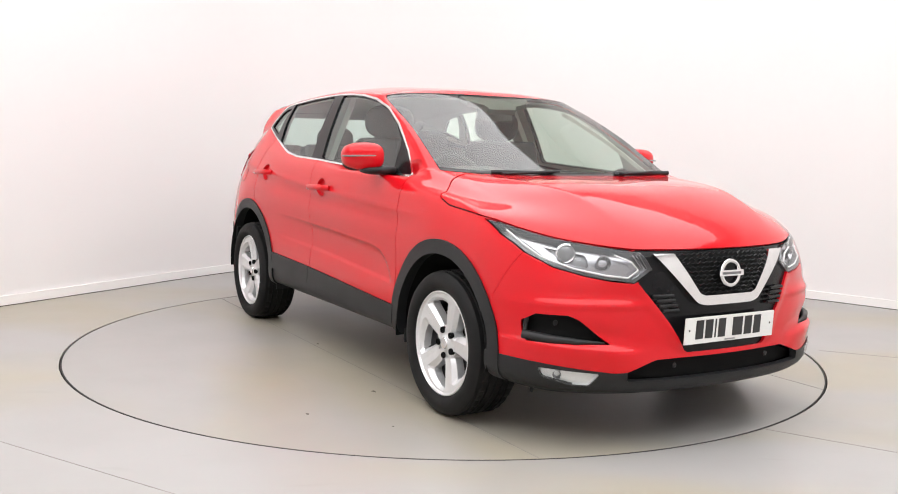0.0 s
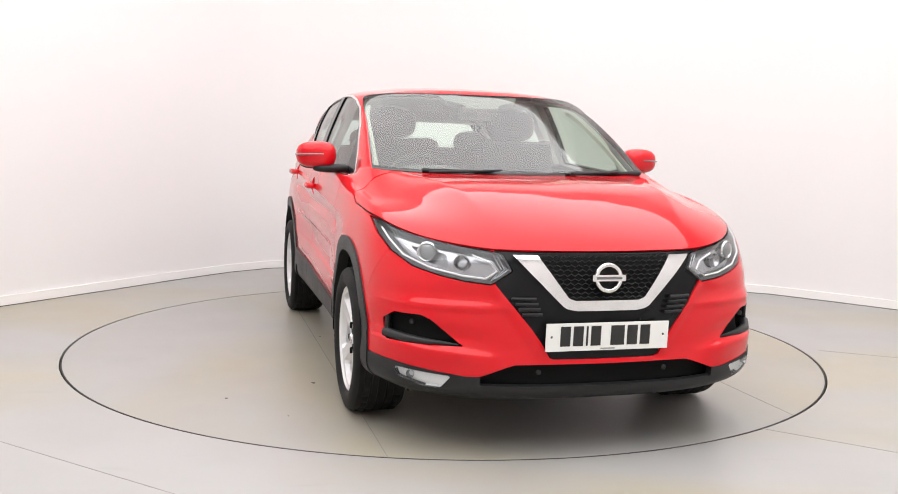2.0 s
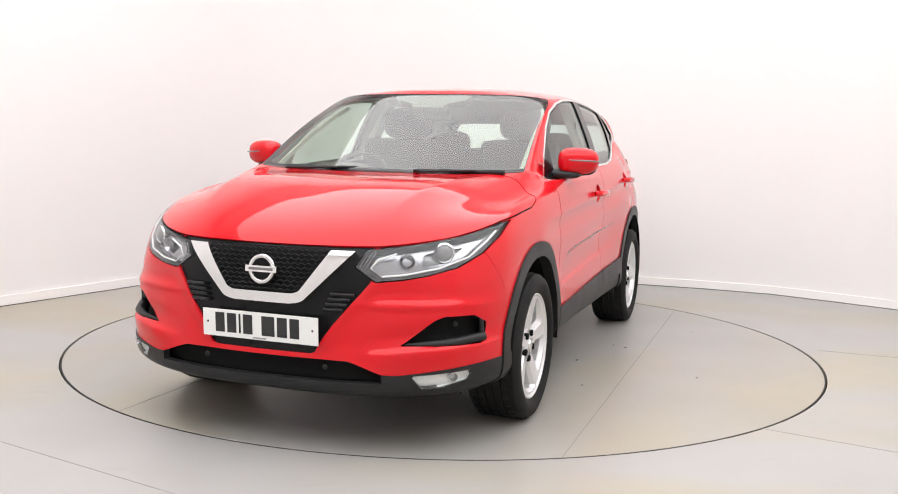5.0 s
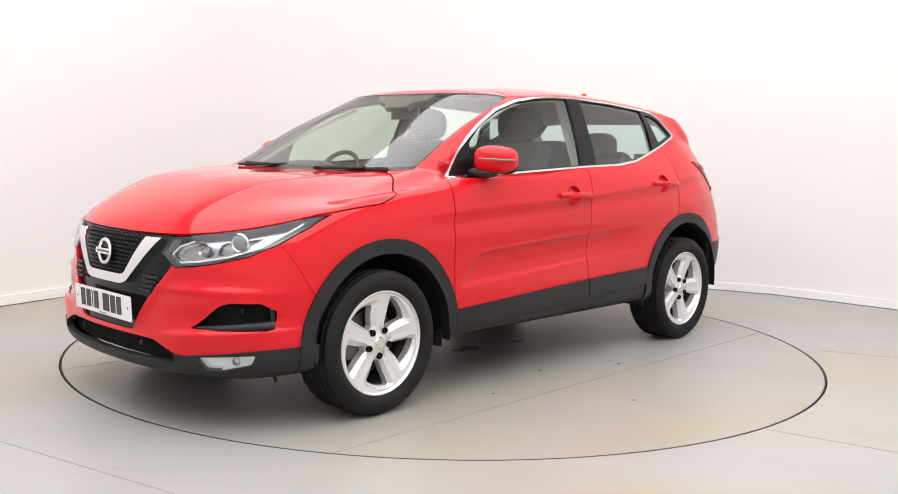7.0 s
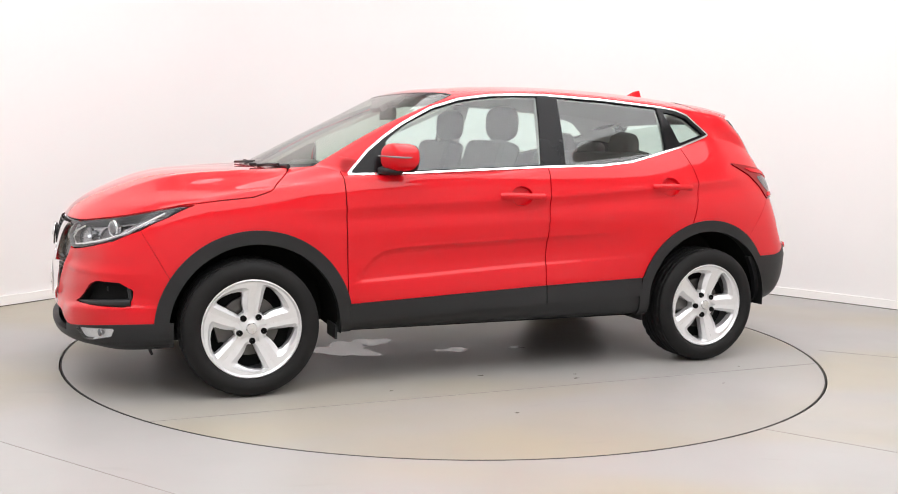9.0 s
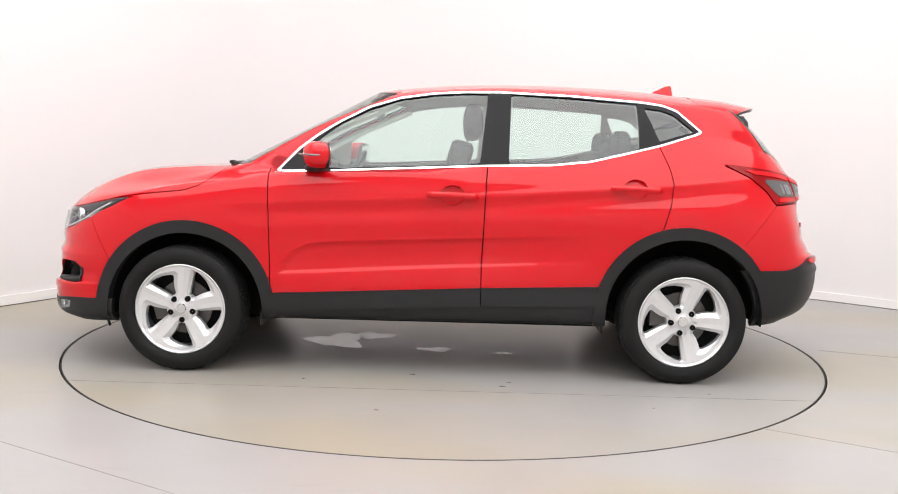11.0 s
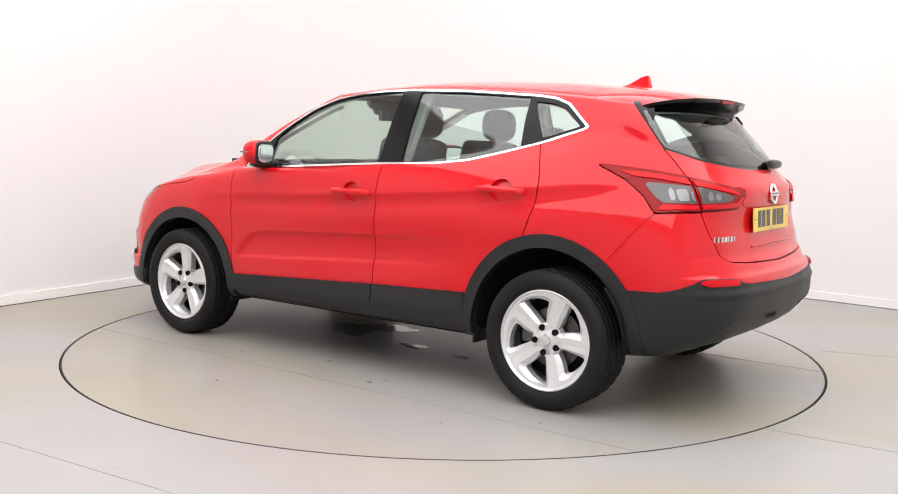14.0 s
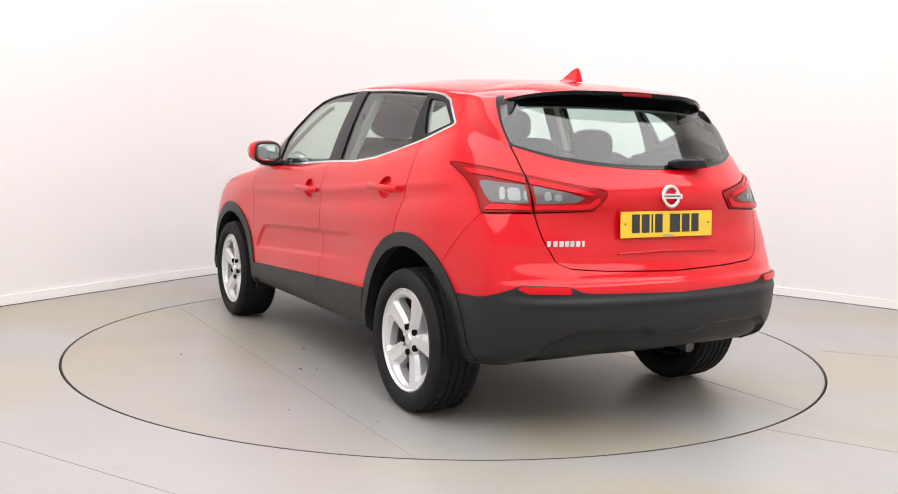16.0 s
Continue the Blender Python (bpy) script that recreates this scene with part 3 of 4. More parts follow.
panel("quarter_panel", [on_side, any_of(lambda r: r[:, 7] - 6.75, lambda r: -seam_r(r) - G), any_of(lambda r: r[:, 7] - 7.0, lambda r: -seam_r(r) - G),
                        lambda r: np.where(r[:, 7] > 6.95, r[:, 6] - 4.90, 1), lambda r: 9.12 - r[:, 7], no(dlo, -.004), lambda r: 11.05 - r[:, 6] + np.where(r[:, 7] < 7, 3, 0),
                        no(tail_zone, G), no(gate_zone, G), no(bump_r, .0012), no(arch_out, -.006), no(low_rear), lambda r: r[:, 7] - 1.5], RED, car, both_sides)
bumper = panel("front_bumper", [lambda r: bump_f(r) - .0009, no(bonnet_zone, G), no(head_zone, G), no(mask_zone), no(low_front), no(vent_zone), front, no(arch_out, -.006), lambda r: r[:, 2] - .28], RED, car)
bumper_b = panel("rear_bumper", [lambda r: bump_r(r) - .0012, no(gate_zone, G), no(tail_zone, G), no(low_rear), lambda r: r[:, 6] - 9.3, no(arch_out, -.006)], RED, car)
panel("tailgate", [lambda r: gate_zone(r) - G, no(tail_zone, G)], RED, car)

for c in CUPS:
    panel("handle_recess", [both(cup(*c), on_side, lambda r: r[:, 1] - .5, lambda r: 7 - r[:, 7])], RED, car, both_sides, -0.020, -0.020)

# black cladding
sill_fold = over([(-1.0, .408), (-.27, .388), (.86, .335), (1.0, .33)])
panel("sill_cladding", [sill_zone, no(sill_fold, .001), no(arch_out, -.01), on_side, lambda r: 3 - r[:, 7]], PLASTIC, car, both_sides, 0.000, 0.03)
for ends in ((lambda r: .846 - r[:, 0], lambda r: seam_b(r) - G), (lambda r: -seam_b(r) - G, lambda r: r[:, 0] + .862), (lambda r: r[:, 0] - .851, lambda r: 1.0 - r[:, 0]), (lambda r: -.867 - r[:, 0], lambda r: r[:, 0] + 1.0)):
    panel("door_cladding", [sill_zone, sill_fold, *ends, no(arch_out, -.01), on_side, lambda r: 3.2 - r[:, 7]], PLASTIC, car, both_sides, 0.011, 0.02, "black plastic cladding strip along the door's foot")
for x, z, o, q in ARCHES:
    panel("arch_cladding", [both(circle(x, z, o), no(circle(x, z, q))), on_side, lambda r: r[:, 1] - .6, lambda r: r[:, 7] - .4, lambda r, x=x: .6 - abs(r[:, 0] - x)], PLASTIC, car, both_sides, 0.009, 0.05)
low_f = panel("lower_front_bumper", [low_front, no(arch_in, -.02), no(fog_zone), lambda r: 5.9 - r[:, 6], any_of(lambda r: .300 - r[:, 2], lambda r: r[:, 1] - .50)], PLASTIC, car, "both", 0.004, 0.03)
low_b = panel("lower_rear_bumper", [low_rear, no(arch_in, -.02)], PLASTIC, car, "both", 0.004, 0.03)
panel("intake", [low_front, lambda r: r[:, 2] - .265, lambda r: .56 - r[:, 1]], DARK, car, "both", -0.05, 0.0)

# windows
panel("window_trim", [lambda r: dlo(r), lambda r: .0100 - poly(DLO, side)(r), on_side], CHROME, car, both_sides, 0.002, 0.012, "bright chrome window surround")
inner_zone = lambda r: both(poly(DLO, side, -.0085), on_side)(r)
PANES = {
    "front_window": [(.64, 1.085), (.62, 1.240), (.51, 1.327), (.35, 1.409), (.185, 1.461), (.015, 1.487), (-.13, 1.498), (-.275, 1.502), (-.238, 1.130), (.24, 1.104)],
    "rear_window": [(-.388, 1.134), (-.397, 1.501), (-.70, 1.490), (-1.07, 1.467), (-1.080, 1.226), (-.96, 1.196), (-.80, 1.161), (-.61, 1.140)],
    "quarter_window": [(-1.185, 1.268), (-1.105, 1.445), (-1.19, 1.437), (-1.262, 1.415), (-1.372, 1.325)],
}
pane_zone = any_of(*[poly(p, side) for p in PANES.values()])
panel("window_frame", [inner_zone, no(both(pane_zone, on_side)), lambda r: r[:, 7] - 6.3, lambda r: 11 - r[:, 6]], GLOSS, car, both_sides, 0.001, 0.02, "gloss black window frame and pillars")
side_panes = []
for name, p in PANES.items():
    side_panes += panel(name, [both(poly(p, side, .006), on_side), lambda r: r[:, 7] - 6.3, lambda r: 11 - r[:, 6]], CLEAR, car, both_sides, -0.006, 0.004)
screen_edge = both(lambda r: (4.86 - r[:, 6]) * .12, lambda r: (r[:, 7] - 7.06) * .25, lambda r: (8.96 - r[:, 7]) * .2)
panel("screen_seal", [lambda r: r[:, 7] - 6.97, lambda r: 9.12 - r[:, 7], lambda r: 4.90 - r[:, 6], no(screen_edge)], GLOSS, car, "both", 0.001, 0.02, "black windscreen border")
side_panes.append(panel("windscreen", [lambda r: screen_edge(r) + .003], SCREEN, car, "both", 0.0, 0.004))
back_edge = both(lambda r: (r[:, 6] - 11.11 - .12 * np.clip(r[:, 7] - 8.0, 0, 1)) * .2, lambda r: (r[:, 7] - 7.1) * .15, lambda r: (8.62 - r[:, 7]) * .15)
panel("rear_screen_border", [lambda r: r[:, 7] - 7.0, lambda r: 9.2 - r[:, 7], lambda r: r[:, 6] - 11.05, no(back_edge)], GLOSS, car, "both", 0.001, 0.02, "black rear window border")
side_panes.append(panel("rear_screen", [lambda r: back_edge(r) + .003], CLEAR, car, "both", 0.0, 0.004))
for o in side_panes:
    o.visible_shadow = False

# inner skin behind the joints
openings = any_of(both(pane_zone, on_side, lambda r: r[:, 7] - 6.3, lambda r: 11 - r[:, 6]), screen_edge, back_edge)
panel("inner_skin", [no(openings), no(arch_in), no(both(mask_zone, lambda r: r[:, 2] - .35)), no(head_zone), no(vent_zone), no(tail_zone), no(cups), lambda r: 7.3 - r[:, 7], no(low_front)], DARK, car, "both", -0.014, 0.0)
panel("headlining", [no(openings), lambda r: r[:, 7] - 7.0], LINER, car, "both", -0.030, 0.0, "pale grey roof lining and pillar trim")

# seams between the vinyl sheets of the turntable, and water drips under the car
JOINT = mat("vinyl seam", (0.26, 0.25, 0.24), 0.8, 0, 0, 10, 0.2)
for y in (1.2, -.785):
    half = math.sqrt(R_DISC**2 - y * y) - .01
    bm = bmesh.new()
    box(bm, (2 * half, .003, .0016), (0, y, .0004))
    bm_part("seam", bm, JOINT, turntable, "fine dark seam between vinyl sheets")
WATER = mat("wet patch", (0.34, 0.33, 0.32), 0.03, 0, 0.0, 8, 0.05)
for cx, cy, ax, ay, k0 in ((.66, .06, .17, .20, 1.3), (.45, -.10, .12, .10, 4.1), (.05, .25, .10, .055, 2.2), (-.35, .30, .05, .03, 0.4)):
    bm = bmesh.new()
    rim = []
    for k in range(48):
        a = 2 * math.pi * k / 48
        r = 1 + .22 * math.sin(3 * a + k0) + .14 * math.sin(5 * a + 2 * k0) + .07 * math.sin(11 * a + k0)
        rim.append((cx + ax * r * math.cos(a), cy + ay * r * math.sin(a)))
    top = [bm.verts.new((cx + (x - cx) * .97, cy + (y - cy) * .97, .0010)) for x, y in rim]
    low = [bm.verts.new((x, y, .0002)) for x, y in rim]
    bm.faces.new(top)
    for k in range(48):
        bm.faces.new([low[k - 1], low[k], top[k], top[k - 1]])
    bm_part("wet_patch", bm, WATER, turntable, "shallow puddle of water on the vinyl")
panel("screen_pillar_trim", [lambda r: r[:, 6] - 4.42, lambda r: 4.95 - r[:, 6], lambda r: r[:, 7] - 7.05, lambda r: 9.0 - r[:, 7]], LINER, car, both_sides, -0.055, 0.02, "pale grey trim on the windscreen pillar")
SCUFF = mat("dark scuff", (0.10, 0.09, 0.07), 0.7, 0, 0, 30, 0.3)
for k, (cx, cy) in enumerate([(-0.25, -0.75), (0.89, -0.93), (1.45, -1.11), (1.11, -1.37), (0.71, 1.03), (-0.32, 1.08), (-1.37, 1.12), (0.28, 1.57), (-0.36, 1.0), (0.15, 0.88), (-1.03, 1.41)]):
    bm = bmesh.new()
    size = (.010, .016, .007, .012)[k % 4]
    rim = [(cx + size * (1 + .35 * math.sin(3 * a + k)) * math.cos(a), cy + .55 * size * (1 + .3 * math.sin(4 * a + 2 * k)) * math.sin(a)) for a in [2 * math.pi * q / 14 for q in range(14)]]
    top = [bm.verts.new((x, y, .0009)) for x, y in rim]
    low = [bm.verts.new((x, y, .0001)) for x, y in rim]
    bm.faces.new(top)
    for q in range(14):
        bm.faces.new([low[q - 1], low[q], top[q], top[q - 1]])
    bm_part("scuff", bm, SCUFF, turntable, "small dark scuff on the vinyl")


# ---------------------------------------------------------------- wheels
def wheel():
    """Five-spoke alloy wheel; its outer face looks along +y, axle at the origin."""
    w = new("wheel")
    w.parent = car
    bm = bmesh.new()
    prof = [(.222, -.17), (.245, -.195), (.285, -.205), (.312, -.198), (.3255, -.180)]
    for k in range(5):
        y = -.165 + k * .036
        prof += [(.331, y - .012), (.331, y + .012), (.324, y + .014), (.324, y + .020)]
    prof += [(.3255, .015), (.314, .030), (.285, .040), (.258, .036), (.243, .022), (.236, .010)]
    for ring in lathe(bm, prof, 144):
        for k, v in enumerate(ring):
            if k % 4 == 0 and v.co.xz.length > .327 and (v.co.y < -.13 or v.co.y > -.04):
                v.co.x, v.co.z = v.co.x * .983, v.co.z * .983
    bm_part("tyre", bm, RUBBER, w, "black rubber tyre", True)
    bm = bmesh.new()
    lathe(bm, [(.236, .012), (.239, .020), (.234, .022), (.222, .010), (.214, -.012)], 72)
    bm_part("rim", bm, ALLOY, w, "silver alloy rim lip", True)
    bm = bmesh.new()
    lathe(bm, [(.214, -.0125), (.205, -.09), (.212, -.17)], 72)
    bm_part("barrel", bm, mat("wheel barrel", (.12, .12, .125), .5, .5, 0, 20, .2), w, "dull grey wheel barrel", True)
    # a window between two spokes, in polar form round its middle line: narrow by the hub, swept wide at the rim
    gap = [(.082, -14), (.105, -17), (.150, -20.5), (.186, -22.5), (.207, -22.5), (.212, -20), (.207, -12), (.197, 0), (.187, 10.5), (.180, 15.5), (.169, 16),
           (.146, 13), (.115, 9.5), (.088, 7.5), (.079, 3), (.078, -7)]
    edge = [(.040, -13), (.080, -36), (.130, -36), (.185, -36), (.225, -36), (.2335, -27), (.2335, -13), (.2335, 0), (.2335, 13), (.2335, 27), (.225, 36),
            (.165, 36), (.105, 36), (.070, 36), (.040, 10), (.040, -2)]
    face_y = lambda r: float(np.interp(r, (.04, .075, .12, .19, .225, .2345), (-.004, -.006, -.002, .006, .012, .014)))
    place = lambda r, a, y: Vector((r * math.cos(radians(a)), y, r * math.sin(radians(a))))
    rows = []
    for (rg, ag), (re, ae) in zip(gap, edge):
        g, e = place(rg, ag, 0), place(re, ae, face_y(re))
        m1, m2 = g.lerp(e, .16), g.lerp(e, .42)
        m1.y, m2.y = face_y(rg) - .010, face_y(re * .5 + rg * .5) + .001
        g.y = face_y(rg) - .016
        deep = g.copy()
        deep.y -= .038
        rows.append([deep, g, m1, m2, e])
    half = [[], []]
    for q in range(16):
        p, nx = rows[q], rows[(q + 1) % 16]
        for c in range(4):
            half[0 if q < 7 else 1].append([p[c], nx[c], nx[c + 1], p[c + 1]])
    for k in range(5):
        bm = bmesh.new()
        for h in (0, 1):
            turn = Matrix.Rotation(-radians(75 + 72 * (k + h)), 4, "Y")
            for f in half[1 - h]:
                bm.faces.new([bm.verts.new(turn @ v) for v in f])
        bmesh.ops.remove_doubles(bm, verts=bm.verts, dist=2e-4)
        bm_part("spoke", bm, ALLOY, w, "broad swept silver alloy spoke")
    bm = bmesh.new()
    lathe(bm, [(.001, .002), (.027, .002), (.031, -.001), (.042, -.004), (.080, -.014), (.084, -.05)], 40)
    bm_part("hub", bm, ALLOY, w, "", True)
    bm = bmesh.new()
    lathe(bm, [(.001, .009), (.024, .008), (.027, .003)], 32)
    cap = bm_part("hub_cap", bm, CHROME, w, "round silver centre cap", True)
    for k in range(5):
        a = radians(72 * k + 66)
        bm = bmesh.new()
        lathe(bm, [(.001, -.006), (.008, -.005), (.0105, -.007), (.0110, -.002), (.0135, .0005), (.0150, -.003), (.0150, -.02)], 18)
        bm_part("wheel_bolt", bm, DARK, w, "dark recessed wheel bolt", True, pose(.061 * math.cos(a), .004, .061 * math.sin(a)))
    bm = bmesh.new()
    lathe(bm, [(.05, -.075), (.145, -.075), (.146, -.09), (.05, -.09)], 48)
    bm_part("brake_disc", bm, STEEL, w, "grey steel brake disc", True)
    bm = bmesh.new()
    box(bm, (.09, .06, .15), (.12, -.085, .04), .012)
    bm_part("brake_calliper", bm, STEEL, w, "", True)
    bm = bmesh.new()
    lathe(bm, [(.001, -.10), (.215, -.10)], 48)
    bm_part("back_plate", bm, DARK, w)
    return w


def copy_part(ob, m):
    """A copy of a part with its pieces, on the same parent."""
    made = {}
    for o in (ob, *ob.children_recursive):
        made[o] = o.copy()
        scene.collection.objects.link(made[o])
        made[o].parent = made.get(o.parent, o.parent)
    made[ob].matrix_basis = m
    return made[ob]


first_wheel = wheel()
AXLE = 0.3315
first_wheel.matrix_basis = pose(1.323, .868, AXLE, 0, 15, 0)
copy_part(first_wheel, pose(-1.323, .868, AXLE, 0, 0, 0))
copy_part(first_wheel, pose(1.323, -.868, AXLE, 0, 0, 180))
copy_part(first_wheel, pose(-1.323, -.868, AXLE, 0, 25, 180))

# wheel housings and floor pan
for x, z, o, q in ARCHES:
    for s in (-1, 1):
        bm = bmesh.new()
        n = 40
        rows = []
        for y in (.50, .893):
            rows.append([bm.verts.new((x + (q + .004) * math.cos(a), s * y, z + (q + .004) * math.sin(a))) for a in [radians(-6 + 192 * k / n) for k in range(n + 1)]])
        for k in range(n):
            bm.faces.new([rows[0][k], rows[0][k + 1], rows[1][k + 1], rows[1][k]])
        bm.faces.new(rows[0])
        bm_part("wheel_housing", bm, DARK, car, "", True)
bm = bmesh.new()
box(bm, (1.75, 1.62, .10), (0, 0, .33), .02)
box(bm, (.75, 1.0, .08), (1.32, 0, .30), .02)
box(bm, (.75, 1.0, .10), (-1.32, 0, .38), .02)
box(bm, (.45, 1.25, .06), (1.80, 0, .27), .02)
box(bm, (.35, 1.3, .06), (-1.78, 0, .37), .02)
bm_part("floor_pan", bm, DARK, car)
for s in (-1, 1):
    for x, z in ((.90, .285), (-.90, .29)):
        bm = bmesh.new()
        box(bm, (.012, .16, .07), (x, s * .77, z), .004)
        bm_part("mud_flap", bm, PLASTIC, car)
tube("exhaust", [(-1.5, -.42, .30), (-1.7, -.42, .29), (-1.80, -.42, .28)], .028, STEEL, car, "steel exhaust pipe")

# ---------------------------------------------------------------- where the skin lies
def skin(mask, axes, want):
    rows = SHELL[mask(SHELL)]
    key = rows[:, list(axes)]

    def find(a, b):
        d = np.hypot(key[:, 0] - abs(a) if axes[0] == 1 else key[:, 0] - a, key[:, 1] - b)
        near = np.argsort(d)[:4]
        w = 1 / (d[near] + 1e-4)
        return float((rows[near, want] * w).sum() / w.sum())
    return find


nose_x = skin(lambda r: (r[:, 6] < 5.9) & (r[:, 7] < 6.2), (1, 2), 0)
tail_x = skin(lambda r: (r[:, 6] > 10.2) & (r[:, 7] < 7.5), (1, 2), 0)
flank_y = skin(lambda r: (r[:, 6] > 5.2) & (r[:, 6] < 10.8) & (r[:, 7] < 9), (0, 2), 1)
roof_z = skin(lambda r: r[:, 7] > 8.9, (0, 1), 2)


def ball(name, half, at, material, parent, label="", power=0.6, nu=28, nv=18, turn=None, keep=None):
    """A rounded box (superellipsoid)."""
    bm = bmesh.new()
    f = lambda c: math.copysign(abs(c) ** power, c)
    rows = []
    for i in range(nv + 1):
        p = -math.pi / 2 + math.pi * i / nv
        rows.append([bm.verts.new((half[0] * f(math.cos(p)) * f(math.cos(2 * math.pi * k / nu)), half[1] * f(math.cos(p)) * f(math.sin(2 * math.pi * k / nu)), half[2] * f(math.sin(p)))) for k in range(nu)])
    for p, q in zip(rows, rows[1:]):
        for k in range(nu):
            bm.faces.new([p[k], p[(k + 1) % nu], q[(k + 1) % nu], q[k]])
    bmesh.ops.remove_doubles(bm, verts=bm.verts, dist=1e-5)
    if keep:
        bmesh.ops.delete(bm, geom=[v for v in bm.verts if not keep(v.co)], context="VERTS")
    return bm_part(name, bm, material, parent, label, True, Matrix.Translation(at) @ (turn or Matrix()))


# ---------------------------------------------------------------- nose
panel("grille_surround", [mask_zone, lambda r: r[:, 2] - .404, no(head_zone, .003)], GLOSS, car, "both", -0.012, 0.03, "gloss black grille surround")
w_out = lambda r: np.interp(r[:, 2], (.590, .597, .606, .816, .83), (.11, .158, .178, .388, .40)) - r[:, 1]
w_in = lambda r: both(lambda q: np.interp(q[:, 2], (.632, .642, .813, .83), (.137, .160, .288, .30)) - q[:, 1], lambda q: q[:, 2] - .632)(r)
panel("grille_chrome", [w_out, no(w_in), lambda r: r[:, 2] - .592, front, no(bonnet_zone, .004), lambda r: 4.02 - r[:, 7]], CHROME, car, "both", 0.016, 0.045, "satin chrome V-shaped grille strip")
panel("grille_back", [w_in, front, no(bonnet_zone, .006), lambda r: 6 - r[:, 7]], DARK, car, "both", -0.010, 0.0)
for k in range(10):
    z = .645 + k * .0175
    w = float(np.interp(z, (.632, .642, .813), (.137, .155, .284)))
    n = int(w / .0145)
    pts = [(nose_x(y, z) + .006, y, z + (.0045 if q % 2 else -.0045)) for q, y in [(q, (q - n) / n * w) for q in range(2 * n + 1)]]
    tube("grille_bar", pts, .0028, GLOSS, car)
for s in (-1, 1):
    for k in range(4):
        z = .578 + k * .020
        y0, y1 = .262 + k * .008, .338 + k * .013
        tube("grille_slat", [(nose_x(y, z) + .004, s * y, z) for y in np.linspace(y0, y1 + .004, 5)], .0065, PLASTIC, car)


def number_plate(at, tilt, turn, material, label):
    p = new("number_plate")
    p.parent = car
    p.matrix_basis = pose(*at, 0, tilt, turn)
    tagged(p, label)
    bm = bmesh.new()
    box(bm, (.006, .520, .111), (0, 0, 0), .002)
    bm_part("plate", bm, material, p)
    y = -.205
    for w in (.050, .050, .016, .050, 0, .066, .052, .050):
        if not w:
            y += .030
            continue
        bm = bmesh.new()
        box(bm, (.002, w - .008, .079), (.0035, y + w / 2, .004))
        bm_part("plate_bar", bm, INK, p)
        y += w + .004
    bm = bmesh.new()
    box(bm, (.0015, .06, .006), (.0035, 0, -.048))
    bm_part("maker_mark", bm, mat("grey ink", (.3, .3, .3), .5, 0, 0, 30, .1), p)
    for s in (-1, 1):
        ball("screw", (.002, .005, .005), (.0035, s * .237, .003), STEEL, p, "", 1.0, 10, 6)
    return p


number_plate((2.200, 0, .494), 3, 0, PLATE_W, "white front number plate with plain black bars")


def badge(x, z, tilt, turn, size):
    b = new("badge")
    b.parent = car
    b.matrix_basis = pose(x, 0, z, 0, tilt, turn)
    tagged(b, "round chrome badge ring with a plain cross bar")
    bm = bmesh.new()
    n, m = 48, 10
    rows = [[bm.verts.new((math.sin(2 * math.pi * q / m) * .006, math.cos(2 * math.pi * k / n) * (size + .0085 * math.cos(2 * math.pi * q / m)), math.sin(2 * math.pi * k / n) * (size + .0085 * math.cos(2 * math.pi * q / m)))) for q in range(m)] for k in range(n)]
    for k in range(n):
        for q in range(m):
            bm.faces.new([rows[k][q], rows[k][(q + 1) % m], rows[(k + 1) % n][(q + 1) % m], rows[(k + 1) % n][q]])
    bm_part("ring", bm, CHROME, b, "", True)
    bm = bmesh.new()
    box(bm, (.008, size * 2.75, size * .50), (.004, 0, 0), .002)
    bm_part("cross_bar", bm, CHROME, b)
    bm = bmesh.new()
    box(bm, (.002, size * 2.1, size * .20), (.0085, 0, 0))
    bm_part("bar_mark", bm, LAMPGREY, b)


badge(2.186, .722, -4, 0, .051)
bm = bmesh.new()
lathe(bm, [(.001, 0), (.052, 0), (.052, -.012)], 40)
bm_part("badge_disc", bm, GLOSS, car, "", True, pose(2.180, 0, .722, 0, 0, -90))

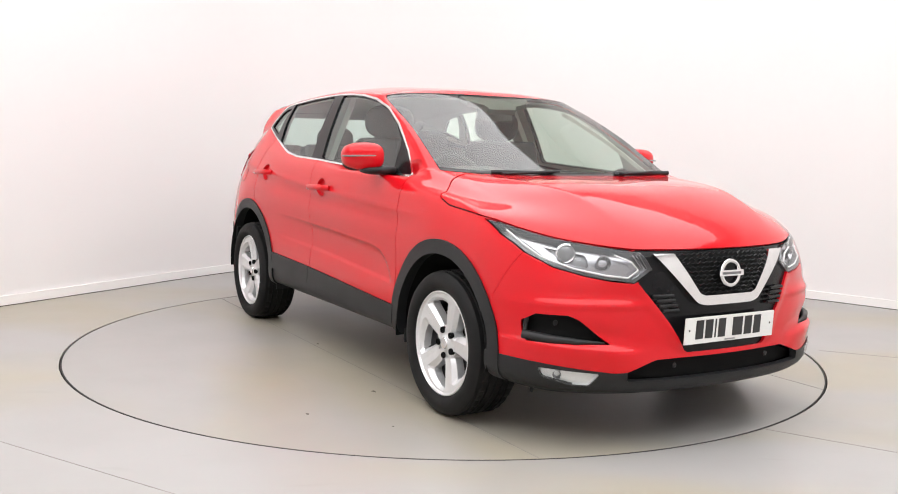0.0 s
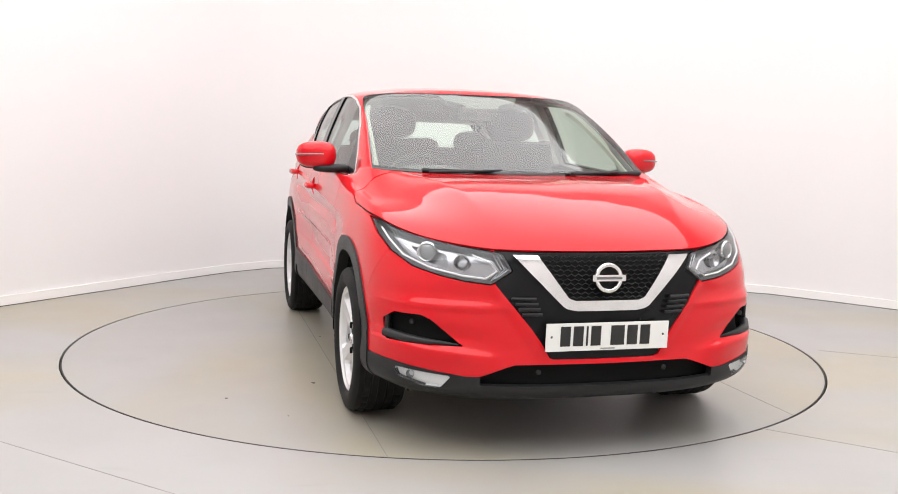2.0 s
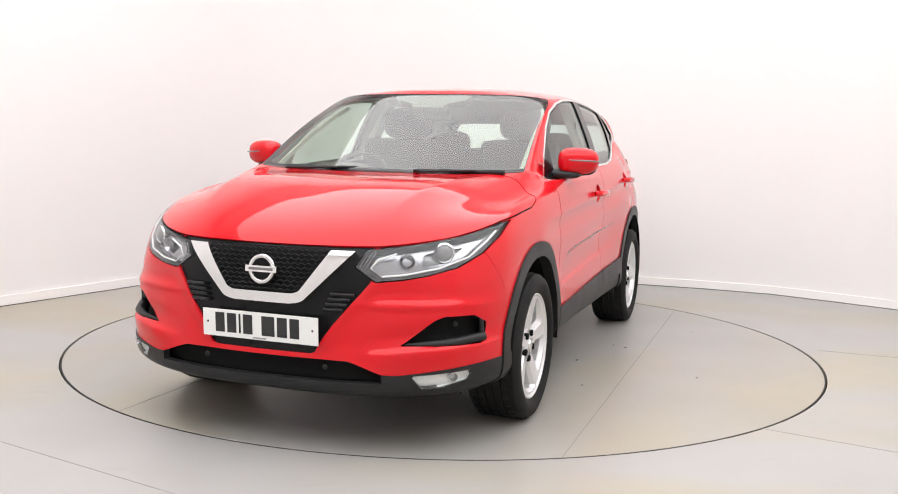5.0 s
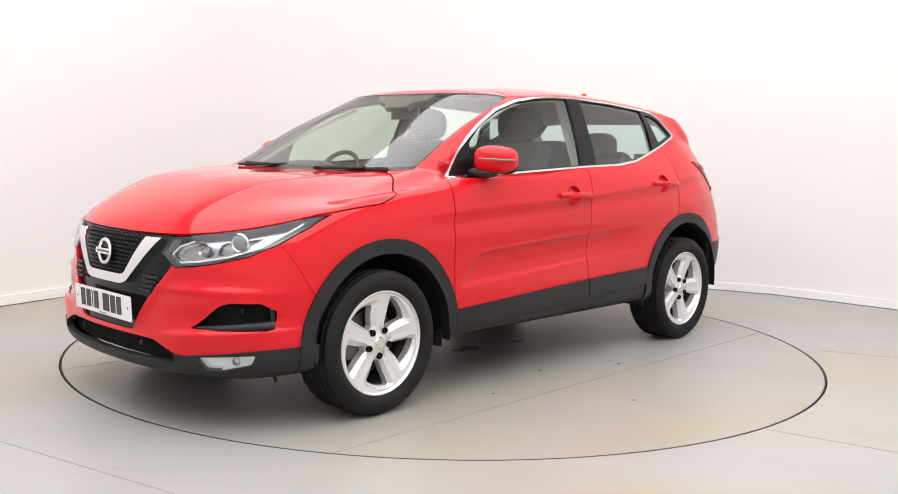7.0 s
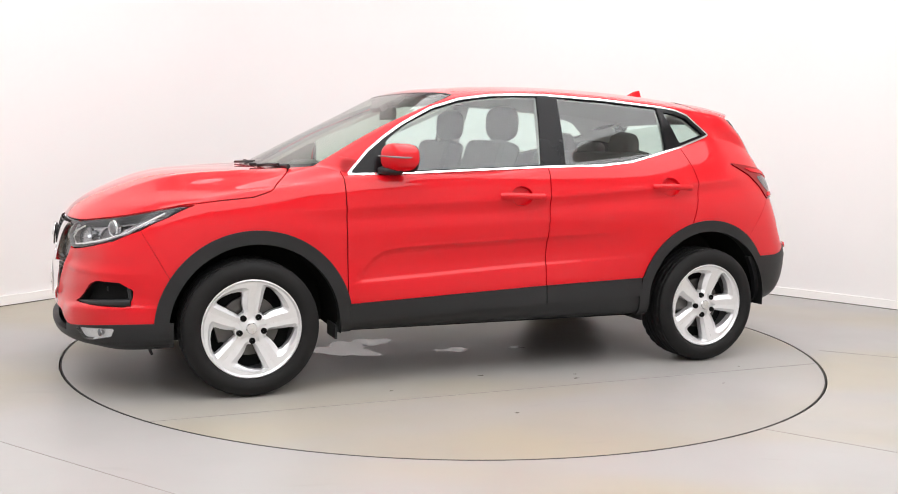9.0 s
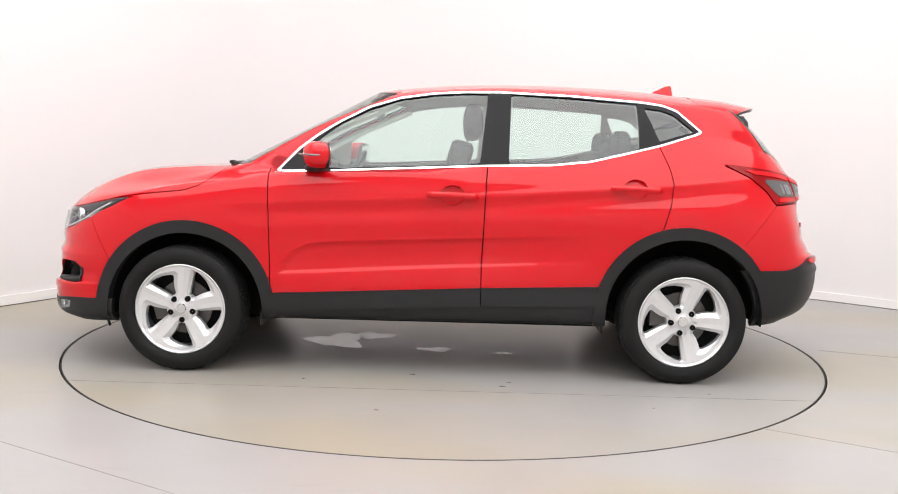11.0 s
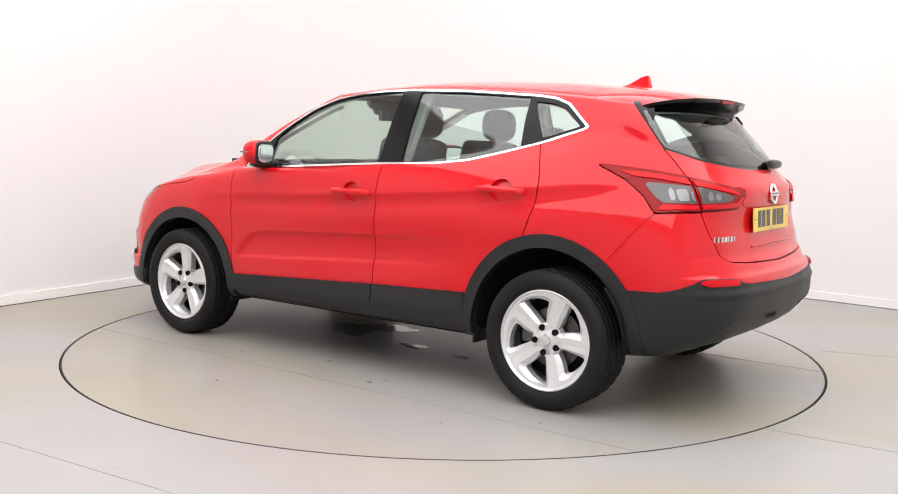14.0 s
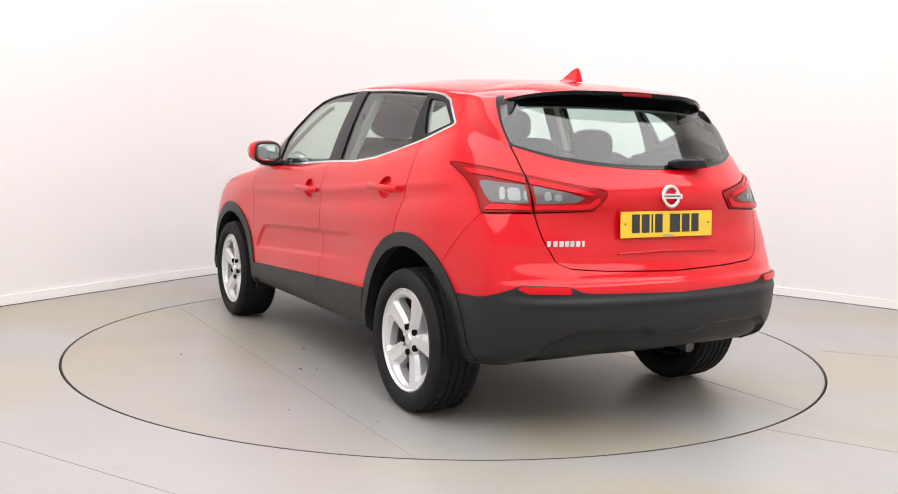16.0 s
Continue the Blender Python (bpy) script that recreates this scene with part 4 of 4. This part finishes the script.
for s, where in ((1, "left"), (-1, "right")):
    lamp = panel("headlight", [lambda r: head_zone(r) - .002], LENS, car, where, 0.001, 0.006, "clear headlight with projector and angular light strip")[0]
    lamp.visible_shadow = False
    panel("lamp_bowl", [lambda r: head_zone(r) - .003], LAMPGREY, lamp, where, -0.055, -0.05)
    inner = poly([(.80, .872), (.70, .846), (.56, .818), (.45, .795), (.425, .745), (.465, .712), (.56, .722), (.67, .750), (.755, .795)], face)
    panel("lamp_reflector", [head_zone, inner, no(poly([(.745, .84), (.62, .815), (.62, .755), (.70, .775)], face))], LAMP, lamp, where, -0.040, 0.012)
    at = lambda y, z, d: (nose_x(y, z) - d, s * y, z)
    bm = bmesh.new()
    lathe(bm, [(.026, -.03), (.038, -.02), (.041, -.002), (.036, .004), (.031, 0)], 36)
    bm_part("projector_ring", bm, CHROME, lamp, "", True, pose(*at(.672, .800, .030), 0, 0, -90 + s * 25))
    ball("projector_lens", (.030, .011, .030), at(.672, .800, .030), LAMPGREY, lamp, "dark round projector lens", 1.0, 24, 14, Matrix.Rotation(radians(-90 + s * 25), 4, "Z"))
    bm = bmesh.new()
    lathe(bm, [(.008, -.025), (.024, -.015), (.032, .002), (.029, .002), (.02, -.012)], 28)
    bm_part("reflector_bowl", bm, LAMP, lamp, "", True, pose(*at(.555, .768, .026), 0, 0, -90 + s * 20))
    strip = [(.812, .880), (.796, .840), (.757, .785), (.67, .744), (.56, .720), (.475, .711), (.432, .742), (.455, .774), (.52, .800)]
    tube("light_strip", [at(y, z, .012) for y, z in strip], .0042, mat("white light strip", (.78, .78, .78), .25, 0, .5, 30, .06), lamp, "white daytime light strip")
    for k in range(3):
        tube("lamp_fin", [at(y, z, .020) for y, z in ((.440 - .014 * k, .800), (.412 - .012 * k, .748), (.452 - .008 * k, .702 + .004 * k))], .003, LAMP, lamp)
    vent = panel("bumper_vent", [vent_zone], DARK, car, where, -0.045, -0.045, "black corner vent in the front bumper")[0]
    tube("vent_fin", [at(y, z, d) for y, z, d in ((.822, .470, .012), (.76, .462, .004), (.68, .456, .002), (.575, .452, .006))], [.020, .019, .014, .003], PLASTIC, vent)
    tube("vent_post", [at(.812, .55, .02), at(.815, .50, .014), at(.818, .465, .014)], .010, PLASTIC, vent)
    ball("parking_sensor", (.004, .012, .012), at(.735, .527, .030), PLASTIC, vent, "", 1.0, 14, 8)
    fog = panel("fog_light", [lambda r: fog_zone(r) - .001], LENS, car, where, 0.008, 0.02, "clear front fog light")[0]
    panel("fog_bowl", [fog_zone], mat("fog lamp bowl", (.78, .78, .77), .3, .3, .3, 60, .1), fog, where, -0.014, -0.012)
    for (y, z, rad) in ((.745, .325, .017),):
        bm = bmesh.new()
        lathe(bm, [(.004, -.022), (rad * .7, -.012), (rad, .004), (rad * .9, .005)], 20)
        bm_part("fog_reflector", bm, LAMP, fog, "", True, pose(*at(y, z, .004), 0, 0, -90 + s * 35))
    ball("tow_cover", (.004, .011, .011), (nose_x(.27, .36) - .02, s * .27, .350), PLASTIC, car, "", 1.0, 14, 8)

# ---------------------------------------------------------------- tail
for s, where in ((1, "left"), (-1, "right")):
    split = lambda r: r[:, 1] - .634
    for name, test in (("tail_lamp", split), ("gate_lamp", lambda r: -split(r))):
        base = panel(name, [lambda r: tail_zone(r) - .002, lambda r, test=test: test(r) - .003], REDLENS, car, where, 0.006, 0.03, "red and smoked clear rear lamp")[0]
        smoke = both(poly([(.36, 1.083), (.72, 1.062), (.90, 1.038), (1.00, 1.016), (.93, 1.000), (.72, .992), (.46, .994), (.42, 1.02)], wrap), rear, lambda r: 7 - r[:, 7])
        panel("clear_band", [smoke, lambda r, test=test: test(r) - .012], SMOKE, base, where, 0.0085, 0.006)
        bar = both(poly([(.24, 1.130), (.45, 1.117), (.70, 1.087), (.95, 1.053), (1.05, 1.037), (1.02, 1.027), (.93, 1.040), (.70, 1.067), (.45, 1.096), (.31, 1.106)], wrap), lambda r: r[:, 6] - 9.6, lambda r: 7 - r[:, 7])
        panel("upper_light_bar", [bar, lambda r, test=test: test(r) - .008], REDEDGE, base, where, 0.012, 0.008, "bright red upper light bar")
        foot = both(poly([(.415, .962), (.72, .967), (1.03, .977), (1.075, 1.018), (1.05, 1.020), (1.01, .997), (.72, .986), (.455, .986)], wrap), rear, lambda r: 7 - r[:, 7])
        panel("lower_light_bar", [foot, lambda r, test=test: test(r) - .008], REDEDGE, base, where, 0.012, 0.008, "bright red lower light bar")
        for q0, q1, z0, z1 in ((.50, .535, 1.005, 1.062), (.55, .625, 1.003, 1.056), (.645, .665, 1.003, 1.05), (.76, .80, 1.004, 1.044), (.815, .86, 1.006, 1.036)):
            panel("lamp_facet", [both(poly([(q0, z1), (q1, z1 - .004), (q1 + .01, z0), (q0 + .01, z0)], wrap), rear, lambda r: 7 - r[:, 7]), lambda r, test=test: test(r) - .014], FACET, base, where, 0.0095, 0.003) if (q0 < .70) == (name == "tail_lamp") else None
    panel("rear_reflector", [both(poly([(.545, .640), (.55, .664), (.72, .667), (.735, .655), (.70, .640)], face), rear)], REDEDGE, car, where, 0.012, 0.012, "slim red bumper reflector")

number_plate((-2.062, 0.012, .910), -3, 180, PLATE_Y, "yellow rear number plate with plain black bars")
badge(-2.064, 1.028, -8, 180, .043)
for k in range(7):
    bm = bmesh.new()
    w = .010 if k == 6 else .019
    y = .592 - k * .0245
    box(bm, (.004, w + .003, .024), (tail_x(y, .835) - .004, y, .835), .001)
    bm_part("model_bar", bm, CHROME, car, "plain chrome bar in place of lettering")
panel("gate_recess", [both(poly([(0, 1.072), (.40, 1.066), (.345, .975), (0, .975)], lambda r: (r[:, 1], r[:, 2])), rear, lambda r: np.minimum(.40 - r[:, 1], 1), lambda r: 7 - r[:, 7]), lambda r: r[:, 6] - 12.2, no(tail_zone, .006)], RED, car, "both", 0.004, 0.006)
tube("gate_handle", [(tail_x(y, .79) - .004, y, .795 - abs(y) * .02) for y in np.linspace(-.28, .28, 9)], .005, RED, car)

# spoiler over the rear window
def spoiler():
    ys = np.linspace(-.628, .628, 45)
    bm = bmesh.new()
    rows = []
    for y in ys:
        a = abs(y)
        x1 = float(np.interp(a, (0, .2, .30, .42, .50, .56, .60, .628), (-1.815, -1.81, -1.795, -1.75, -1.695, -1.645, -1.605, -1.565)))
        z1 = float(np.interp(a, (0, .33, .46, .53, .57, .60, .628), (1.480, 1.473, 1.460, 1.446, 1.434, 1.418, 1.396)))
        x0 = -1.405
        z0 = roof_z(x0, min(a, .61)) + .002 - .35 * max(0, a - .61)
        top = [(x0 + (x1 - x0) * t, y, z0 + (z1 - z0) * t + .010 * math.sin(math.pi * t)) for t in (0, .25, .5, .75, .93, 1)]
        under = [(x1 + .004, y, z1 - .016), (x1 + .06, y, z1 - .030), (x1 + .16, y, z1 - .040)]
        rows.append((top, under))
    grid = [[bm.verts.new(p) for p in top] for top, _ in rows]
    for p, q in zip(grid, grid[1:]):
        for k in range(5):
            bm.faces.new([p[k], p[k + 1], q[k + 1], q[k]])
    sp = bm_part("spoiler", bm, RED, car, "red roof spoiler with black underside", True)
    bm = bmesh.new()
    grid = [[bm.verts.new(p) for p in [top[-1]] + under] for top, under in rows]
    for p, q in zip(grid, grid[1:]):
        for k in range(3):
            bm.faces.new([p[k], p[k + 1], q[k + 1], q[k]])
    bm_part("spoiler_underside", bm, GLOSS, sp, "", True)
    bm = bmesh.new()
    box(bm, (.012, .17, .014), (-1.812, 0, 1.466), .003)
    bm_part("brake_light", bm, REDLENS, sp, "slim red high brake light")
    for s in (-1, 1):
        bm = bmesh.new()
        outer = [bm.verts.new((x, s * y, z)) for x, y, z in ((-1.582, .618, 1.374), (-1.618, .602, 1.396), (-1.668, .558, 1.420), (-1.690, .580, 1.385), (-1.680, .626, 1.322), (-1.622, .630, 1.350))]
        inner = [bm.verts.new((v.co.x + .02, v.co.y - s * .03, v.co.z)) for v in outer]
        bm.faces.new(outer), bm.faces.new(inner[::-1])
        for k in range(6):
            bm.faces.new([outer[k - 1], outer[k], inner[k], inner[k - 1]])
        bm_part("side_fin", bm, GLOSS, sp, "gloss black fin beside the rear window")


spoiler()
ball("rear_wiper", (.022, .115, .023), (-2.005, -.15, 1.168), GLOSS, car, "black rear wiper", .8)
tube("rear_wiper_blade", [(-1.99, -.05, 1.166), (-1.975, -.20, 1.172), (-1.935, -.36, 1.188)], [.012, .010, .005], GLOSS, car)

# ---------------------------------------------------------------- mirrors, handles, wipers, aerial
for s in (-1, 1):
    out = .905 if s > 0 else .950
    m = ball("door_mirror", (.075, .104, .074), (.612, s * out, 1.158), RED, car, "red door mirror with grey indicator strip", .72, 32, 20, Matrix.Rotation(s * radians(8), 4, "Z"))
    for v in m.data.vertices:
        k = (v.co.y * s + .104) / .208
        v.co.z *= 1 - .14 * k if v.co.z < 0 else 1 - .10 * k
        if v.co.x < -.045:
            v.co.x = -.045
        v.co.x -= .03 * k
    ball("mirror_foot", (.058, .105, .024), (.622, s * (out - .085), 1.090), PLASTIC, m, "", .8, 24, 12).matrix_parent_inverse = m.matrix_basis.inverted()
    sn, cs = math.sin(radians(17)), math.cos(radians(17))
    strip = [(.618 + dx * cs - dy * sn, s * (out + dx * sn + dy * cs), z) for dx, dy, z in ((.075, -.05, 1.164), (.074, .015, 1.162), (.054, .072, 1.160), (.016, .103, 1.159), (-.030, .106, 1.160))]
    tube("mirror_strip", strip, [.003, .004, .0045, .0045, .003], LAMPGREY, m, "grey indicator strip").matrix_parent_inverse = m.matrix_basis.inverted()
    ball("mirror_rim", (.014, .099, .069), (.560, s * (out - .010), 1.153), PLASTIC, m, "", .6, 28, 14, Matrix.Rotation(s * radians(16), 4, "Z")).matrix_parent_inverse = m.matrix_basis.inverted()
    ball("mirror_glass", (.004, .080, .052), (.5462, s * (out - .012), 1.153), MIRROR, m, "silvered mirror glass", .6, 28, 14, Matrix.Rotation(s * radians(16), 4, "Z")).matrix_parent_inverse = m.matrix_basis.inverted()
    for hx, hz in ((-.098, .967), (-1.048, 1.020)):
        h = new("door_handle")
        h.parent = car
        y = flank_y(hx, hz)
        h.matrix_basis = pose(hx, s * y, hz, 0, -3, 0)
        tagged(h, "red pull handle over a round recess")
        bar = tube("handle_bar", [(.125, s * .004, -.006), (.10, s * .030, -.004), (.03, s * .038, 0), (-.06, s * .038, .002), (-.11, s * .030, .002), (-.128, s * .004, .0)], [.012, .014, .0135, .0135, .015, .012], RED, h, "", flat=1.25)
for y0, y1, y2 in ((-.50, -.2, .15), (.20, .42, .66)):
    pts = [(1.135 - abs(y) * .05, y, 1.093 + .012 * abs(y)) for y in np.linspace(y0, y2, 8)]
    wiper = tube("wiper", pts, .009, PLASTIC, car, "black windscreen wiper", flat=1.3)
    tube("wiper_arm", [(1.17, y0 + .02, 1.094), (1.15, y1, 1.102), (1.125, y1 + .1, 1.106)], .007, PLASTIC, wiper)
ball("washer_jet", (.02, .012, .010), (1.20, .25, 1.098), PLASTIC, car)
bm = bmesh.new()
prof = [(-1.20, 0), (-1.27, .020), (-1.345, .058), (-1.378, .066), (-1.385, .06), (-1.395, 0)]
base = roof_z(-1.30, 0) - .006
for w in (.022,):
    lo = [bm.verts.new((x, -.022 if z < .01 else -.006, base + z)) for x, z in prof]
    hi = [bm.verts.new((x, .022 if z < .01 else .006, base + z)) for x, z in prof]
    bm.faces.new(lo), bm.faces.new(hi)
    for k in range(len(prof)):
        bm.faces.new([lo[k - 1], lo[k], hi[k], hi[k - 1]])
bm_part("aerial", bm, RED, car, "red shark-fin roof aerial")


flap = both(poly([(-1.485, .955), (-1.485, 1.08), (-1.50, 1.095), (-1.635, 1.095), (-1.65, 1.08), (-1.65, .955), (-1.635, .94), (-1.50, .94)], side), on_side, lambda r: r[:, 1] - .4)
panel("fuel_flap", [lambda r: flap(r) - .003], RED, car, "right", 0.0016, 0.003, "square red fuel filler flap")
panel("flap_joint", [lambda r: flap(r), lambda r: .003 - flap(r)], DARK, car, "right", 0.0006, 0.002)
for s in (-1, 1):
    tube("tow_hook", [(1.79, s * .70, .25), (1.775, s * .70, .22), (1.765, s * .70, .195)], [.010, .008, .006], PLASTIC, car, "small dark bracket under the bumper")

# ---------------------------------------------------------------- cabin
def seat(x, y, back_h=.62, width=.50, name="front_seat"):
    s = new(name)
    s.parent = car
    tagged(s, "charcoal cloth car seat with headrest")
    bm = bmesh.new()
    box(bm, (.52, width, .16), (x + .20, y, .62), .05, Matrix.Rotation(radians(-8), 4, "Y"), 3)
    bm_part("cushion", bm, FABRIC, s, "", True)
    bm = bmesh.new()
    box(bm, (.13, width, back_h), (x - .12, y, .66 + back_h / 2), .055, Matrix.Rotation(radians(-16), 4, "Y"), 3)
    bm_part("backrest", bm, FABRIC, s, "", True)
    ball("headrest", (.058, .158, .100), (x - .250, y, .66 + back_h + .095), FABRIC, s, "", .72)
    for d in (-.05, .05):
        tube("headrest_post", [(x - .215, y + d, .64 + back_h), (x - .25, y + d, .70 + back_h)], .007, STEEL, s)


for y in (-.39, .39):
    seat(.05, y, .60)
bench = new("rear_bench")
bench.parent = car
tagged(bench, "charcoal cloth rear bench with three headrests")
bm = bmesh.new()
box(bm, (.50, 1.26, .16), (-.62, 0, .64), .05, None, 3)
bm_part("cushion", bm, FABRIC, bench, "", True)
bm = bmesh.new()
box(bm, (.13, 1.26, .56), (-.93, 0, .93), .05, Matrix.Rotation(radians(-18), 4, "Y"), 3)
bm_part("backrest", bm, FABRIC, bench, "", True)
for y in (-.38, 0, .38):
    ball("headrest", (.055, .130, .088 if y else .058), (-1.035, y, 1.240 if y else 1.215), FABRIC, bench, "", .72)
bm = bmesh.new()
prof = [(1.10, 1.065), (.95, 1.085), (.74, 1.065), (.68, 1.02), (.70, .90), (.76, .80), (1.02, .82)]
prism(bm, prof, 1.40, None, .02)
dash = bm_part("dashboard", bm, TRIM, car, "dark grey dashboard", True)
ball("instrument_hood", (.09, .17, .045), (.76, -.37, 1.075), TRIM, dash, "", .7)
wheel_m = pose(.58, -.37, 1.005, 0, 62, 0)
bm = bmesh.new()
n, k2 = 40, 8
rows = [[bm.verts.new(((.185 + .014 * math.cos(2 * math.pi * q / k2)) * math.cos(2 * math.pi * k / n), (.185 + .014 * math.cos(2 * math.pi * q / k2)) * math.sin(2 * math.pi * k / n), .014 * math.sin(2 * math.pi * q / k2))) for q in range(k2)] for k in range(n)]
for k in range(n):
    for q in range(k2):
        bm.faces.new([rows[k][q], rows[k][(q + 1) % k2], rows[(k + 1) % n][(q + 1) % k2], rows[(k + 1) % n][q]])
sw = bm_part("steering_wheel", bm, TRIM, car, "black steering wheel", True, wheel_m)
bm = bmesh.new()
box(bm, (.12, .15, .03), (0, 0, -.01), .012)
box(bm, (.05, .36, .016), (0, 0, -.006), .006)
bm_part("wheel_spokes", bm, TRIM, sw, "", True)
bm = bmesh.new()
box(bm, (.03, .23, .070), (.36, 0, 1.400), .012, None, 3)
# black plastic lightened to grey: the windscreen's haze is painted into the colour
POD = mat("grey cabin plastic", (.13, .125, .12), .6, 0, 0, 20, .1, .15, 90)
bm_part("cabin_mirror", bm, POD, car, "interior mirror, grey with the windscreen's haze in its colour", True)
bm = bmesh.new()
prism(bm, [(-.235, .055), (.235, .055), (.20, -.005), (.105, -.020), (.095, -.065), (-.095, -.065), (-.105, -.020), (-.20, -.005)], .035,
      Matrix.Translation((.385, 0, 1.458)) @ Matrix.Rotation(radians(90), 4, "Z") @ Matrix.Rotation(radians(-52), 4, "X"), .008)
bm_part("sensor_pod", bm, POD, car, "sensor housing behind the windscreen, grey with the glass haze in its colour", True)
for s in (-1, 1):
    bm = bmesh.new()
    box(bm, (1.75, .05, .40), (-.10, s * .76, .88), .02)
    bm_part("door_card", bm, TRIM, car)
    bm = bmesh.new()
    box(bm, (.11, .04, .42), (-.34, s * .665, 1.30), .012, Matrix.Rotation(s * radians(24), 4, "X") @ Matrix.Rotation(radians(-5), 4, "Y"))
    bm_part("pillar_trim", bm, LINER, car, "pale grey pillar trim")
    bm = bmesh.new()
    box(bm, (.50, .05, .30), (-1.36, s * .62, 1.05), .02)
    bm_part("boot_trim", bm, TRIM, car)
    tube("seat_belt", [(-.36, s * .66, 1.38), (-.34, s * .70, 1.15), (-.30, s * .70, .80)], .012, TRIM, car, "", flat=.2)
bm = bmesh.new()
box(bm, (.55, 1.15, .03), (-1.45, 0, 1.03), .01)
bm_part("parcel_shelf", bm, TRIM, car)


# ---------------------------------------------------------------- movement
TURN = [(0.0, -59.3), (0.5, -60.85), (1.0, -64.12), (1.5, -68.9), (2.0, -74.8)] + [(t / 2, -74.8 - 11.80 * (t / 2 - 2.0)) for t in range(5, 33)]


def motions():
    """The turntable turns and carries the car round with it."""
    walk(turntable, [(t, pose(0, 0, 0, 0, 0, a)) for t, a in TURN])
    walk(car, [(t, pose(0, 0, 0, 0, 0, a) @ pose(.058, .051, 0)) for t, a in TURN])


motions()
